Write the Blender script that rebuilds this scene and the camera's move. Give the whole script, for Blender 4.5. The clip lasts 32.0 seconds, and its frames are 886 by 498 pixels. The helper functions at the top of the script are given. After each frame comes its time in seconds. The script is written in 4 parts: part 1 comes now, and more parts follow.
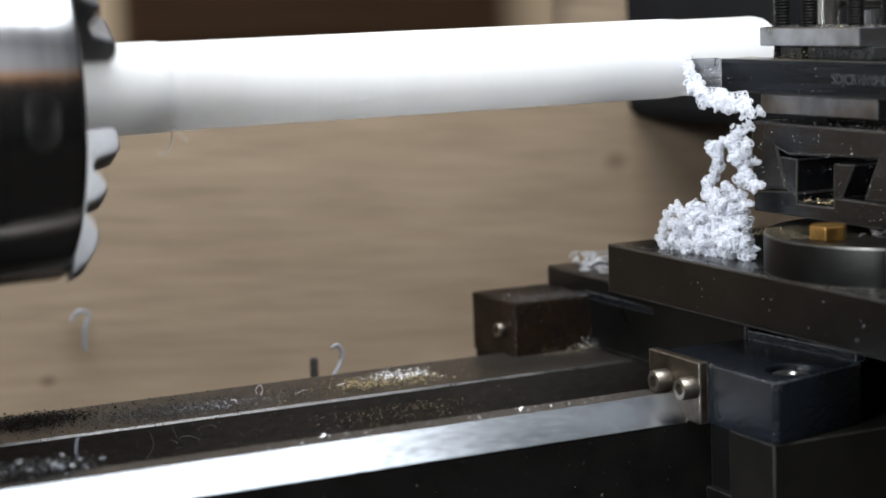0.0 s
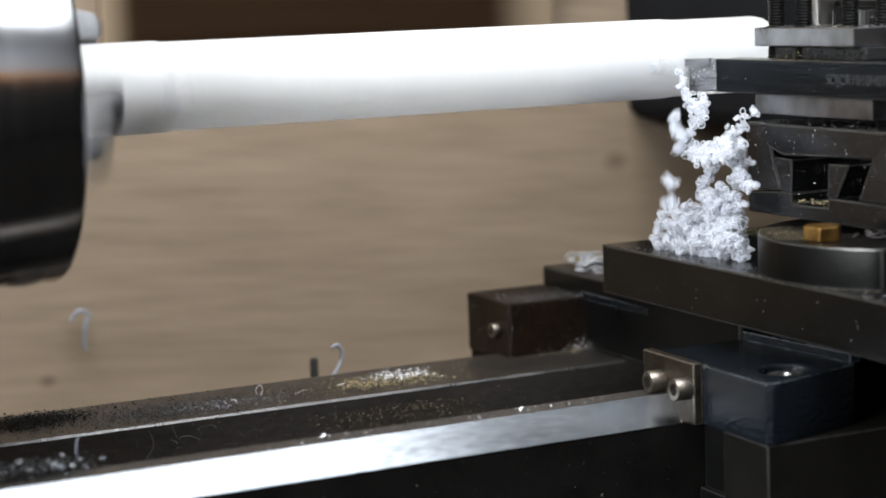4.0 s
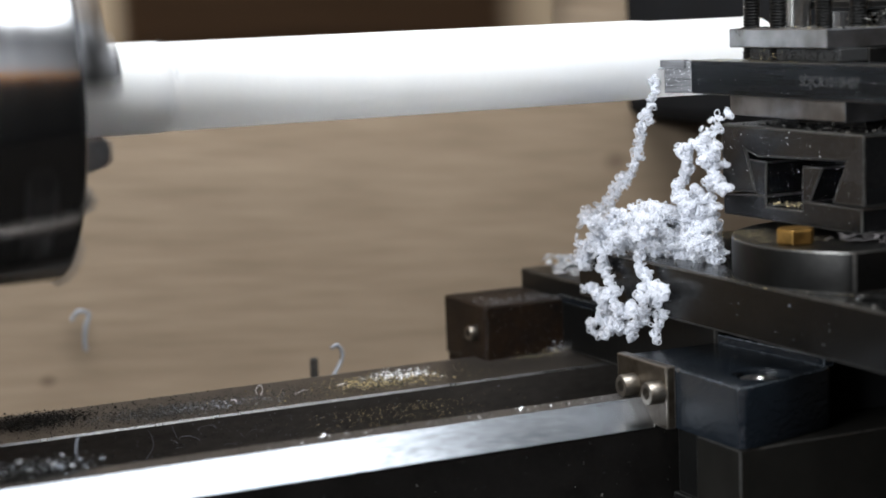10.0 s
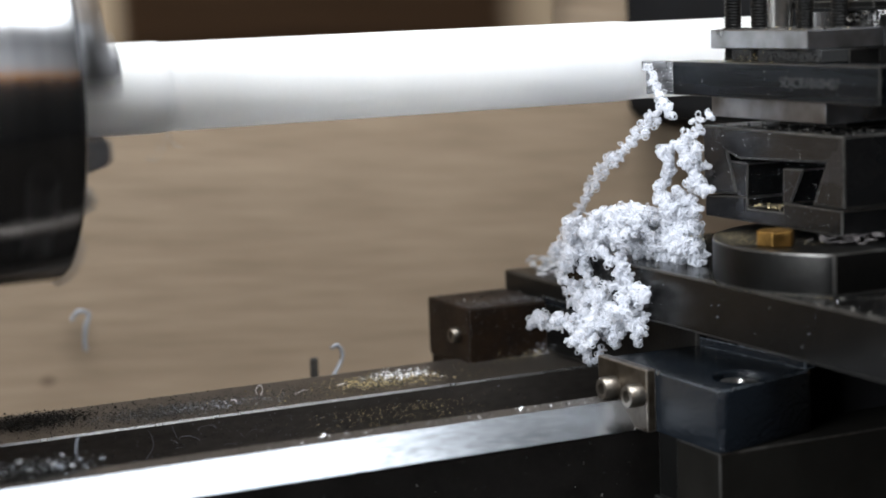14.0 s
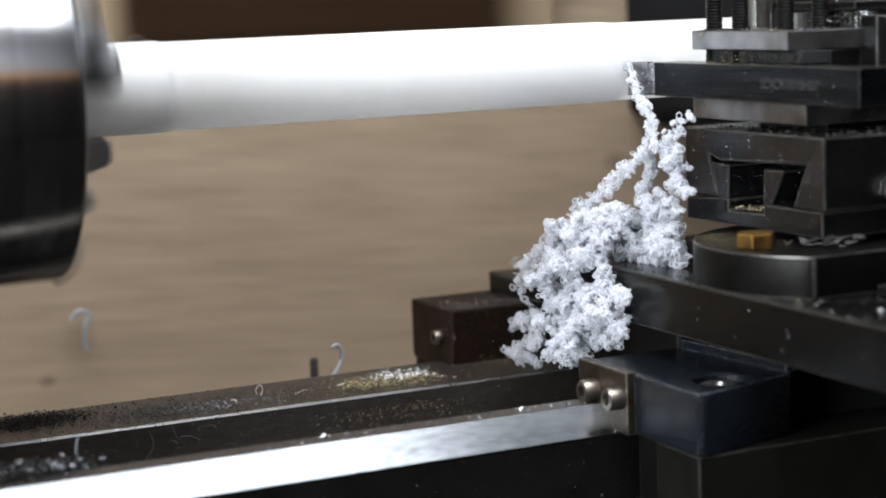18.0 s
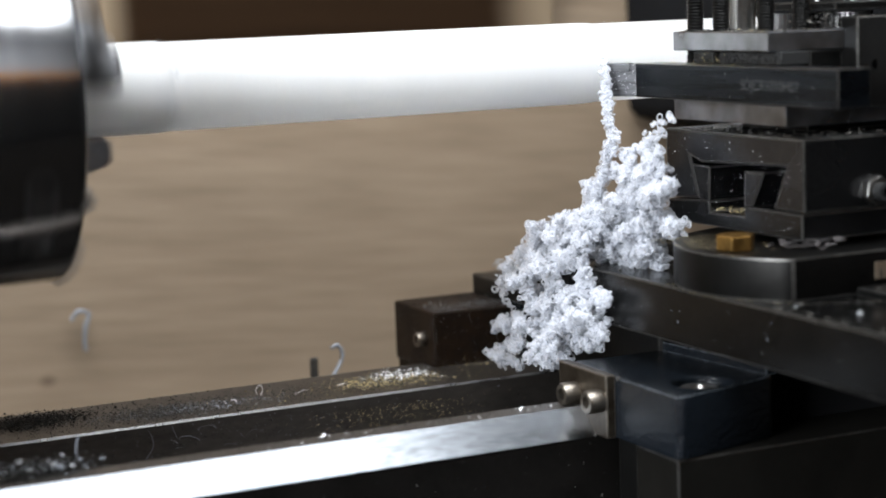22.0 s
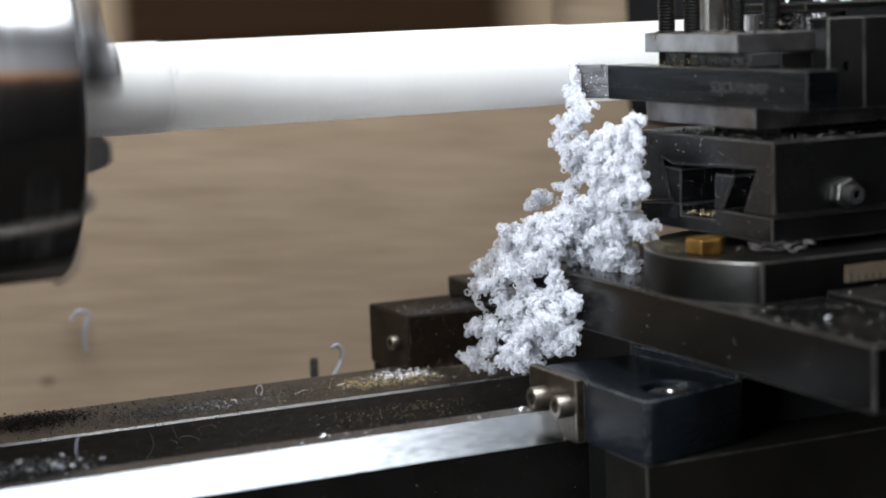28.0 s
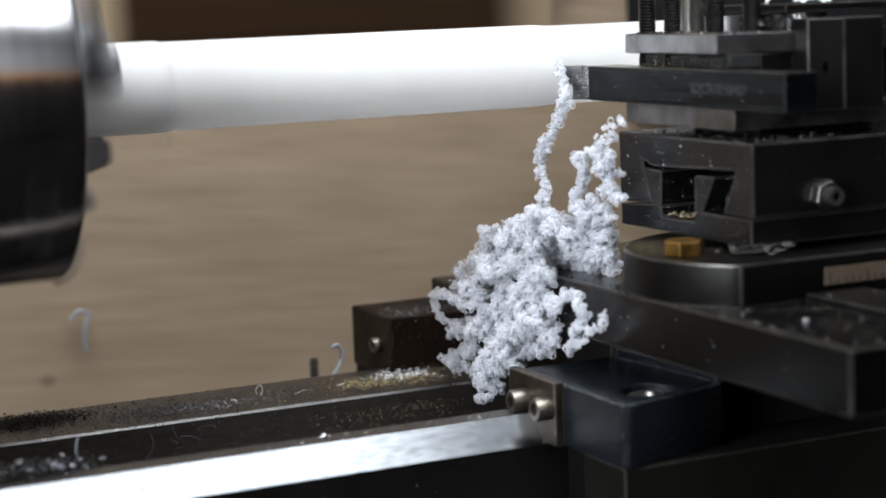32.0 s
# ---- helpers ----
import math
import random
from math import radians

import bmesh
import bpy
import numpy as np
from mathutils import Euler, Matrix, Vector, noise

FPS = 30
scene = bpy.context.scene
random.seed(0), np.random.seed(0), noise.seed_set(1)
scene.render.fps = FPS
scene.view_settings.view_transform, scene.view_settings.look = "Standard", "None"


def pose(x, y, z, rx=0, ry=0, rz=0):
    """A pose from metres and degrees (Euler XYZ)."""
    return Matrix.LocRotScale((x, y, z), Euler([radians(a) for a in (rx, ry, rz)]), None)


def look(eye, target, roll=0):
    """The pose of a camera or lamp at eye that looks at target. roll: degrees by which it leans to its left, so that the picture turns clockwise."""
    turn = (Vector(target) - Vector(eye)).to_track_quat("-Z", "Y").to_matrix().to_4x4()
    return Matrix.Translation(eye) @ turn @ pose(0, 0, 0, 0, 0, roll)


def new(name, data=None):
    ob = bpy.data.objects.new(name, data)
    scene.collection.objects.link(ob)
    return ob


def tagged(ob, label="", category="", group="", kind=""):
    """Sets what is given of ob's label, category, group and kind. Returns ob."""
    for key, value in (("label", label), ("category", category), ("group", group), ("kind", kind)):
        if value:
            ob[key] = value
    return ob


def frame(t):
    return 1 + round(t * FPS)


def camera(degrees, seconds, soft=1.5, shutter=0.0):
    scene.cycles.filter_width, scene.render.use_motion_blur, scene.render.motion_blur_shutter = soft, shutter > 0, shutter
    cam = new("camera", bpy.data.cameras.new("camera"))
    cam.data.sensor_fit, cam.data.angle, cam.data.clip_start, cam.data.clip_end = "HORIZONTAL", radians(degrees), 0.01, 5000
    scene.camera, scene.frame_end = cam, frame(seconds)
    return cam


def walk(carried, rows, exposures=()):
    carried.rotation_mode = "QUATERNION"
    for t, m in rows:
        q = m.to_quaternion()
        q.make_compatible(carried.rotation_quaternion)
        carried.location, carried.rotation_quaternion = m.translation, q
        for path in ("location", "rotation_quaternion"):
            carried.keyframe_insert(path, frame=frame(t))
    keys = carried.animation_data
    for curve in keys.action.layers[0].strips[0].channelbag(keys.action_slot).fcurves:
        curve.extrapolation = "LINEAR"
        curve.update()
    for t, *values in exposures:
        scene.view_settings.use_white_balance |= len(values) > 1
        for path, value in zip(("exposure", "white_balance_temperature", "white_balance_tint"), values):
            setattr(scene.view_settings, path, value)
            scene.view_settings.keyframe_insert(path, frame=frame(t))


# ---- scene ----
# Work is laid out in millimetres round the spindle axis (x along it, away from the chuck; y away from the operator).
AX = 1.065          # height of the spindle axis over the floor
MM = 0.001


def P(x, y, z):
    return Vector((x * MM, y * MM, AX + z * MM))


cam = camera(27.11, 32.0, soft=1.85, shutter=0.35)
EYE = P(-115.05, -497.16, 21.54)
CAM = look(EYE, EYE + Vector((0.418263, 0.898204, -0.135228)), -2.157)
walk(cam, [(0, CAM), (32, CAM)], exposures=[(0, 0.0), (26, 0.0), (31, -0.22), (32, -0.22)])
cam.data.dof.use_dof = True
cam.data.dof.focus_distance = 0.556
cam.data.dof.aperture_fstop = 9.5

# ---- light ----
world = bpy.data.worlds.new("world")
world.use_nodes = True
scene.world = world
world.node_tree.nodes["Background"].inputs[0].default_value = (0.6, 0.75, 1.0, 1)
world.node_tree.nodes["Background"].inputs[1].default_value = 0.3


def area_lamp(name, at, to, w, h, watts, colour):
    d = bpy.data.lights.new(name, "AREA")
    d.shape, d.size, d.size_y, d.energy, d.color = "RECTANGLE", w, h, watts, colour
    ob = new(name, d)
    ob.matrix_world = look(at, to)
    return ob


area_lamp("bench_lamp", P(36, -190, 590), P(40, -60, 0), 0.72, 0.34, 9.0, (0.91, 0.96, 1.0))
area_lamp("window_light", (-1.85, -0.8, 1.5), (0.2, -0.05, 1.05), 1.1, 1.0, 112, (0.88, 0.94, 1.0))

area_lamp("ceiling_panel", (0.3, -1.05, 2.47), (0.3, -1.04, 0.0), 2.2, 0.8, 24, (0.91, 0.96, 1.0))


# ---- materials ----
def mat(name, base, rough=0.5, metal=0.0, vary=0.25, scale=400.0, bump=0.15, coarse=40.0, tint=None, stretch=(1, 1, 1), spec=0.5, rvary=0.12, island=False):
    """A worn surface: base colour varied at two scales, roughness smears and fine relief. Scales are per metre."""
    m = bpy.data.materials.new(name)
    m.use_nodes = True
    nt = m.node_tree
    n, l = nt.nodes, nt.links
    b = n["Principled BSDF"]
    tc = n.new("ShaderNodeTexCoord")
    mp = n.new("ShaderNodeMapping")
    mp.inputs["Scale"].default_value = stretch
    l.new(tc.outputs["Object"], mp.inputs[0])

    def noise_tex(s, detail):
        t = n.new("ShaderNodeTexNoise")
        t.inputs["Scale"].default_value, t.inputs["Detail"].default_value = s, detail
        l.new(mp.outputs[0], t.inputs["Vector"])
        return t
    fine, big = noise_tex(scale, 6), noise_tex(coarse, 4)
    r1 = n.new("ShaderNodeValToRGB")
    dark = tint or tuple(c * (1 - vary) for c in base)
    lite = tuple(min(1, c * (1 + vary * 0.7)) for c in base)
    r1.color_ramp.elements[0].position, r1.color_ramp.elements[1].position = 0.3, 0.72
    r1.color_ramp.elements[0].color, r1.color_ramp.elements[1].color = (*dark, 1), (*lite, 1)
    mixv = n.new("ShaderNodeMath")
    mixv.operation = "MULTIPLY_ADD"
    l.new(fine.outputs[0], mixv.inputs[0])
    mixv.inputs[1].default_value = 0.4
    half = n.new("ShaderNodeMath")
    half.operation = "MULTIPLY"
    half.inputs[1].default_value = 0.6
    l.new(big.outputs[0], half.inputs[0])
    l.new(half.outputs[0], mixv.inputs[2])
    if island:
        geo = n.new("ShaderNodeNewGeometry")
        l.new(geo.outputs["Random Per Island"], r1.inputs[0])
    else:
        l.new(mixv.outputs[0], r1.inputs[0])
    l.new(r1.outputs[0], b.inputs["Base Color"])
    rr = n.new("ShaderNodeMapRange")
    rr.inputs[3].default_value, rr.inputs[4].default_value = max(0.03, rough - rvary), min(1, rough + rvary)
    l.new(big.outputs[0], rr.inputs[0])
    l.new(rr.outputs[0], b.inputs["Roughness"])
    b.inputs["Metallic"].default_value = metal
    b.inputs["Specular IOR Level"].default_value = spec
    if bump:
        bp = n.new("ShaderNodeBump")
        bp.inputs["Strength"].default_value, bp.inputs["Distance"].default_value = bump, 0.0004
        l.new(fine.outputs[0], bp.inputs["Height"])
        l.new(bp.outputs[0], b.inputs["Normal"])
    return m


M_BLACK = mat("blackened_steel", (0.009, 0.0087, 0.0083), 0.32, 0.6, 0.45, 900, 0.12, 60, spec=0.16)
M_COMP = mat("worn_blackened_steel", (0.034, 0.033, 0.032), 0.24, 0.96, 0.4, 700, 0.12, 45, spec=0.3, rvary=0.04)
M_DISC = mat("smooth_dark_steel", (0.012, 0.0116, 0.011), 0.46, 0.96, 0.3, 700, 0.1, 45, spec=0.3, rvary=0.04)
M_SLIDE = mat("grey_black_steel", (0.055, 0.055, 0.057), 0.26, 0.96, 0.4, 700, 0.12, 45, spec=0.3, rvary=0.06)
M_TOOL = mat("oxide_tool_steel", (0.015, 0.0178, 0.0225), 0.28, 0.92, 0.4, 500, 0.12, 80, stretch=(1, 0.15, 4))
M_NOSE = mat("milled_nose_steel", (0.095, 0.095, 0.1), 0.4, 0.85, 0.5, 2600, 0.35, 1100, tint=(0.02, 0.02, 0.021), stretch=(0.06, 0.06, 1.0))
M_GREY = mat("ground_grey_steel", (0.15, 0.147, 0.145), 0.29, 0.9, 0.35, 900, 0.15, 90)
M_FLANGE = mat("stained_grey_steel", (0.26, 0.27, 0.288), 0.3, 1.0, 0.35, 120, 0.06, 60, tint=(0.1, 0.097, 0.094))
M_STEEL = mat("polished_steel", (0.158, 0.165, 0.177), 0.22, 1.0, 0.5, 900, 0.05, 34, stretch=(0.3, 1.0, 1.0), rvary=0.07)
M_EDGE = mat("worn_bright_edge", (0.3, 0.29, 0.275), 0.3, 1.0, 0.3, 600, 0.1, 60)
M_CHUCK = mat("turned_chuck_steel", (0.52, 0.52, 0.53), 0.17, 1.0, 0.2, 900, 0.05, 60, stretch=(6, 0.2, 0.2), rvary=0.05)
M_JAW = mat("jaw_steel", (0.24, 0.24, 0.25), 0.55, 1.0, 0.25, 500, 0.08, 60)
M_BED = mat("oily_cast_iron", (0.078, 0.068, 0.06), 0.4, 0.7, 0.45, 500, 0.2, 35, stretch=(0.35, 1, 1))
M_BEDSIDE = mat("painted_bed_side", (0.0045, 0.004, 0.0036), 0.5, 0.0, 0.6, 700, 0.1, 70, spec=0.06)
M_APRON = mat("olive_black_steel", (0.0055, 0.005, 0.0042), 0.6, 0.0, 0.4, 500, 0.08, 60, spec=0.06)
M_PAINT = mat("blue_black_enamel", (0.004, 0.0054, 0.0074), 0.22, 0.0, 0.35, 750, 1.0, 60, spec=0.4, rvary=0.05)
M_RUST = mat("oil_stained_steel", (0.0022, 0.002, 0.002), 0.5, 0.2, 0.7, 400, 0.3, 60, tint=(0.02, 0.0105, 0.005), spec=0.12)
M_PLATE = mat("stained_wiper_plate", (0.062, 0.052, 0.04), 0.38, 0.9, 0.5, 500, 0.15, 130, tint=(0.024, 0.015, 0.008))
M_SCREW = mat("dull_screw_steel", (0.22, 0.195, 0.165), 0.34, 0.95, 0.4, 500, 0.1, 200)
M_BRASS = mat("brass", (0.3, 0.17, 0.05), 0.36, 1.0, 0.6, 500, 0.1, 150)
M_WHITE = mat("white_plastic", (0.86, 0.86, 0.855), 0.42, 0.0, 0.03, 900, 0.05, 60, stretch=(12, 1, 1))
M_SWARF = mat("swarf_plastic", (0.93, 0.945, 1.0), 0.36, 0.0, 0.03, 900, 0.0, 200, spec=0.35)
b = M_WHITE.node_tree.nodes["Principled BSDF"]
b.inputs["Subsurface Weight"].default_value = 0.95
b.inputs["Subsurface Radius"].default_value = (1.0, 0.97, 0.92)
b.inputs["Subsurface Scale"].default_value = 0.012
# thin curls let light through
nt = M_SWARF.node_tree
tl = nt.nodes.new("ShaderNodeBsdfTranslucent")
tl.inputs[0].default_value = (0.95, 0.962, 1.0, 1)
ms = nt.nodes.new("ShaderNodeMixShader")
ms.inputs[0].default_value = 0.7
nt.links.new(nt.nodes["Principled BSDF"].outputs[0], ms.inputs[1])
nt.links.new(tl.outputs[0], ms.inputs[2])
tp = nt.nodes.new("ShaderNodeBsdfTransparent")
ms2 = nt.nodes.new("ShaderNodeMixShader")
ms2.inputs[0].default_value = 0.66
nt.links.new(ms.outputs[0], ms2.inputs[1])
nt.links.new(tp.outputs[0], ms2.inputs[2])
nt.links.new(ms2.outputs[0], nt.nodes["Material Output"].inputs[0])
nt = M_WHITE.node_tree
tl = nt.nodes.new("ShaderNodeBsdfTranslucent")
tl.inputs[0].default_value = (0.95, 0.95, 0.95, 1)
ms = nt.nodes.new("ShaderNodeMixShader")
ms.inputs[0].default_value = 0.6
nt.links.new(nt.nodes["Principled BSDF"].outputs[0], ms.inputs[1])
nt.links.new(tl.outputs[0], ms.inputs[2])
nt.links.new(ms.outputs[0], nt.nodes["Material Output"].inputs[0])
# near-black of small dark parts; also paints the shade in the dovetail gap
M_VOID = mat("recess_shade_and_dark_parts", (0.008, 0.008, 0.008), 0.6, 0.1, 0.4, 500, 0.2, 60)
M_HOLE_SHADE = mat("hole_shade_black", (0.001, 0.001, 0.001), 0.9, 0.0, 0.3, 500, 0.0, 60, spec=0.0)
M_BOX = mat("black_powder_coat", (0.006, 0.006, 0.0066), 0.8, 0.0, 0.3, 900, 0.2, 30, spec=0.1)
M_BENCH = mat("oily_black_bench_paint", (0.0032, 0.0026, 0.0021), 0.8, 0.0, 0.5, 300, 0.2, 30, spec=0.03)
M_LABEL = mat("cream_scale", (0.045, 0.037, 0.028), 0.5, 0.0, 0.5, 500, 0.1, 160, tint=(0.05, 0.032, 0.018))
M_MARK = mat("etched_mark", (0.034, 0.035, 0.037), 0.5, 0.3, 0.3, 900, 0.0, 400)
M_PLASTER = mat("plaster", (0.68, 0.7, 0.73), 0.8, 0.0, 0.1, 60, 0.2, 4)
M_DADO = mat("dark_wall_paint", (0.006, 0.0055, 0.0053), 0.7, 0.0, 0.2, 60, 0.2, 4)
M_PINE = mat("orange_pine", (0.9, 0.4, 0.14), 0.55, 0.0, 0.3, 60, 0.2, 8)
M_FLOOR = mat("dark_floor", (0.004, 0.0032, 0.0026), 0.8, 0.0, 0.2, 60, 0.2, 4, spec=0.05)
M_DARKWOOD = mat("dark_brown_wood", (0.019, 0.0104, 0.0055), 0.8, 0.0, 0.4, 90, 0.2, 12, stretch=(0.08, 1, 1), spec=0.02)


def wood_mat():
    """Light oak board: long grain along x, with darker figure and a few small knots."""
    m = bpy.data.materials.new("oak_board")
    m.use_nodes = True
    nt = m.node_tree
    n, l = nt.nodes, nt.links
    b = n["Principled BSDF"]
    tc = n.new("ShaderNodeTexCoord")
    cols = []
    tip = n.new("ShaderNodeMapping")
    tip.inputs["Rotation"].default_value = (0, radians(-4.5), 0)
    l.new(tc.outputs["Object"], tip.inputs[0])
    for sc, stretch, detail, dist in ((75, (0.1, 1, 1), 5, 0.2), (240, (0.1, 1, 1), 4, 0.15), (14, (0.4, 1, 1), 3, 0.5)):
        mp = n.new("ShaderNodeMapping")
        mp.inputs["Scale"].default_value = stretch
        l.new(tip.outputs[0], mp.inputs[0])
        t = n.new("ShaderNodeTexNoise")
        t.inputs["Scale"].default_value, t.inputs["Detail"].default_value, t.inputs["Distortion"].default_value = sc, detail, dist
        l.new(mp.outputs[0], t.inputs["Vector"])
        cols.append(t)
    a = n.new("ShaderNodeMath")
    a.operation = "MULTIPLY_ADD"
    a.inputs[1].default_value = 0.26
    l.new(cols[0].outputs[0], a.inputs[0])
    h = n.new("ShaderNodeMath")
    h.operation = "MULTIPLY_ADD"
    h.inputs[1].default_value = 0.54
    l.new(cols[1].outputs[0], h.inputs[0])
    g = n.new("ShaderNodeMath")
    g.operation = "MULTIPLY"
    g.inputs[1].default_value = 0.2
    l.new(cols[2].outputs[0], g.inputs[0])
    l.new(g.outputs[0], h.inputs[2])
    l.new(h.outputs[0], a.inputs[2])
    r = n.new("ShaderNodeValToRGB")
    r.color_ramp.elements[0].position, r.color_ramp.elements[1].position = 0.33, 0.67
    r.color_ramp.elements[0].color, r.color_ramp.elements[1].color = (0.197, 0.143, 0.095, 1), (0.297, 0.222, 0.154, 1)
    l.new(a.outputs[0], r.inputs[0])
    last = r.outputs[0]
    for kx, kz, kr in ((0.3067, AX - 0.0543, 0.0042), (0.0437, AX - 0.1234, 0.0024)):
        # small dark knots
        sc = n.new("ShaderNodeMapping")
        sc.inputs["Scale"].default_value = (0.7, 0, 1)
        sc.inputs["Location"].default_value = (-kx * 0.7, 0, -kz)
        l.new(tc.outputs["Object"], sc.inputs[0])
        dist = n.new("ShaderNodeVectorMath")
        dist.operation = "LENGTH"
        l.new(sc.outputs[0], dist.inputs[0])
        mr = n.new("ShaderNodeMapRange")
        mr.inputs[1].default_value, mr.inputs[2].default_value = kr * 0.3, kr * 1.4
        mr.inputs[3].default_value, mr.inputs[4].default_value = 0.65, 0.0
        l.new(dist.outputs["Value"], mr.inputs[0])
        mx = n.new("ShaderNodeMixRGB")
        mx.inputs[2].default_value = (0.09, 0.055, 0.035, 1)
        l.new(mr.outputs[0], mx.inputs[0])
        l.new(last, mx.inputs[1])
        last = mx.outputs[0]
    l.new(last, b.inputs["Base Color"])
    b.inputs["Roughness"].default_value = 0.55
    bp = n.new("ShaderNodeBump")
    bp.inputs["Strength"].default_value, bp.inputs["Distance"].default_value = 0.2, 0.0005
    l.new(cols[1].outputs[0], bp.inputs["Height"])
    l.new(bp.outputs[0], b.inputs["Normal"])
    return m


M_WOOD = wood_mat()


def fading_ends(m, x0, x1, bare):
    """The dark colour fades to a bare wood colour towards both ends of the board (metres along x)."""
    n, l = m.node_tree.nodes, m.node_tree.links
    b = n["Principled BSDF"]
    dark = b.inputs["Base Color"].links[0].from_socket
    tc, sep = n.new("ShaderNodeTexCoord"), n.new("ShaderNodeSeparateXYZ")
    l.new(tc.outputs["Object"], sep.inputs[0])
    fade = []
    for lo, hi in ((x0 + 0.014, x0 - 0.0), (x1 - 0.034, x1 - 0.004)):
        mr = n.new("ShaderNodeMapRange")
        mr.interpolation_type = "SMOOTHSTEP"
        mr.inputs[1].default_value, mr.inputs[2].default_value = lo, hi
        l.new(sep.outputs[0], mr.inputs[0])
        fade.append(mr.outputs[0])
    both = n.new("ShaderNodeMath")
    both.operation = "MAXIMUM"
    l.new(fade[0], both.inputs[0])
    l.new(fade[1], both.inputs[1])
    mx = n.new("ShaderNodeMixRGB")
    mx.inputs[2].default_value = (*bare, 1)
    l.new(both.outputs[0], mx.inputs[0])
    l.new(dark, mx.inputs[1])
    l.new(mx.outputs[0], b.inputs["Base Color"])



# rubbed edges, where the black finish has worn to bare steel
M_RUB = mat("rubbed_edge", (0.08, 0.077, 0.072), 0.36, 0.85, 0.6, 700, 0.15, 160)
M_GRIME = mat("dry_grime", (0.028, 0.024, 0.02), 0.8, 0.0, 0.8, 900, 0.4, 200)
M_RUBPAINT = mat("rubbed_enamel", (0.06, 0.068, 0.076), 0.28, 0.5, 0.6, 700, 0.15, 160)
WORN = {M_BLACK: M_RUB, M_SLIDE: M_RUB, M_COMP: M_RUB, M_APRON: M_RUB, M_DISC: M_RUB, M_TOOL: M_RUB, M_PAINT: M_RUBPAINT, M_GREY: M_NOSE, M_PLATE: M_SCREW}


# ---- building helpers ----
def part(name, bm, material, parent=None, label="", smooth=None):
    me = bpy.data.meshes.new(name)
    bmesh.ops.recalc_face_normals(bm, faces=bm.faces)
    if parent:
        root = parent.parent or parent
        bmesh.ops.translate(bm, vec=-root.matrix_basis.translation, verts=bm.verts)
    bm.to_mesh(me)
    bm.free()
    me.materials.append(material)
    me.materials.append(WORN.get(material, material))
    if smooth is not None:
        me.polygons.foreach_set("use_smooth", [True] * len(me.polygons))
        me.set_sharp_from_angle(angle=radians(smooth))
    ob = new(name, me)
    if parent:
        ob.parent = parent
    if label:
        ob["label"] = label
    return ob


def thing(name, x, y, z, label, category, group="", kind=""):
    e = new(name)
    e.empty_display_size = 0.01
    e.matrix_basis = Matrix.Translation(P(x, y, z))
    return tagged(e, label, category, group, kind)


def bevel(bm, w, seg=2, angle=25):
    es = [e for e in bm.edges if len(e.link_faces) == 2 and e.calc_face_angle(0) > radians(angle)]
    if w:
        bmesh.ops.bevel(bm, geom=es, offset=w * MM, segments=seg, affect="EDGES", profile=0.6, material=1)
    return bm


def box(x0, x1, y0, y1, z0, z1, bev=0.4, seg=2):
    bm = bmesh.new()
    bmesh.ops.create_cube(bm, size=1)
    for v in bm.verts:
        v.co = P(x1 if v.co.x > 0 else x0, y1 if v.co.y > 0 else y0, z1 if v.co.z > 0 else z0)
    return bevel(bm, bev, seg)


def prism(outline, axis, lo, hi, bev=0.3, seg=2):
    """An outline in the plane across an axis, drawn out from lo to hi. axis x: (y, z) pairs; y: (x, z); z: (x, y)."""
    bm = bmesh.new()
    put = {"x": lambda a, b, c: P(c, a, b), "y": lambda a, b, c: P(a, c, b), "z": lambda a, b, c: P(a, b, c)}[axis]
    v0 = [bm.verts.new(put(a, b, lo)) for a, b in outline]
    v1 = [bm.verts.new(put(a, b, hi)) for a, b in outline]
    bm.faces.new(v0)
    bm.faces.new(v1[::-1])
    k = len(outline)
    for i in range(k):
        bm.faces.new((v0[i], v1[i], v1[(i + 1) % k], v0[(i + 1) % k]))
    bmesh.ops.recalc_face_normals(bm, faces=bm.faces)
    return bevel(bm, bev, seg)


def pierced(outline, lo, hi, cx, cy, r, deep, edge):
    """A plate with a rounded upper edge and a blind round hole in its top."""
    bm = bmesh.new()
    mx, my = sum(p[0] for p in outline) / len(outline), sum(p[1] for p in outline) / len(outline)

    def loop(pts, z):
        return [bm.verts.new(P(x, y, z)) for x, y in pts]

    def skin(a, b):
        for i in range(len(a)):
            bm.faces.new((a[i], a[(i + 1) % len(a)], b[(i + 1) % len(b)], b[i]))

    def inset(d):
        return [(x + d * (1 if x < mx else -1), y + d * (1 if y < my else -1)) for x, y in outline]
    rows = [loop(outline, lo), loop(outline, hi - edge), loop(inset(edge * 0.3), hi - edge * 0.3), loop(inset(edge), hi)]
    for a, b in zip(rows, rows[1:]):
        skin(a, b)
    for f in list(bm.faces)[-len(outline):]:
        f.material_index = 1
    bm.faces.new(rows[0][::-1])
    ring = [(math.cos(2 * math.pi * i / 40), math.sin(2 * math.pi * i / 40)) for i in range(40)]
    holes = [loop([(cx + k * c, cy + k * q) for c, q in ring], z) for k, z in ((r + 0.5, hi), (r, hi - 0.5), (r, hi - deep), (r * 0.75, hi - deep - 0.6))]
    for a, b in zip(holes, holes[1:]):
        skin(a, b)
    bm.faces.new(holes[-1])
    rim = [bm.edges.get((lp[i], lp[(i + 1) % len(lp)])) for lp in (rows[-1], holes[0]) for i in range(len(lp))]
    bmesh.ops.triangle_fill(bm, use_beauty=True, use_dissolve=False, edges=rim)
    return bm


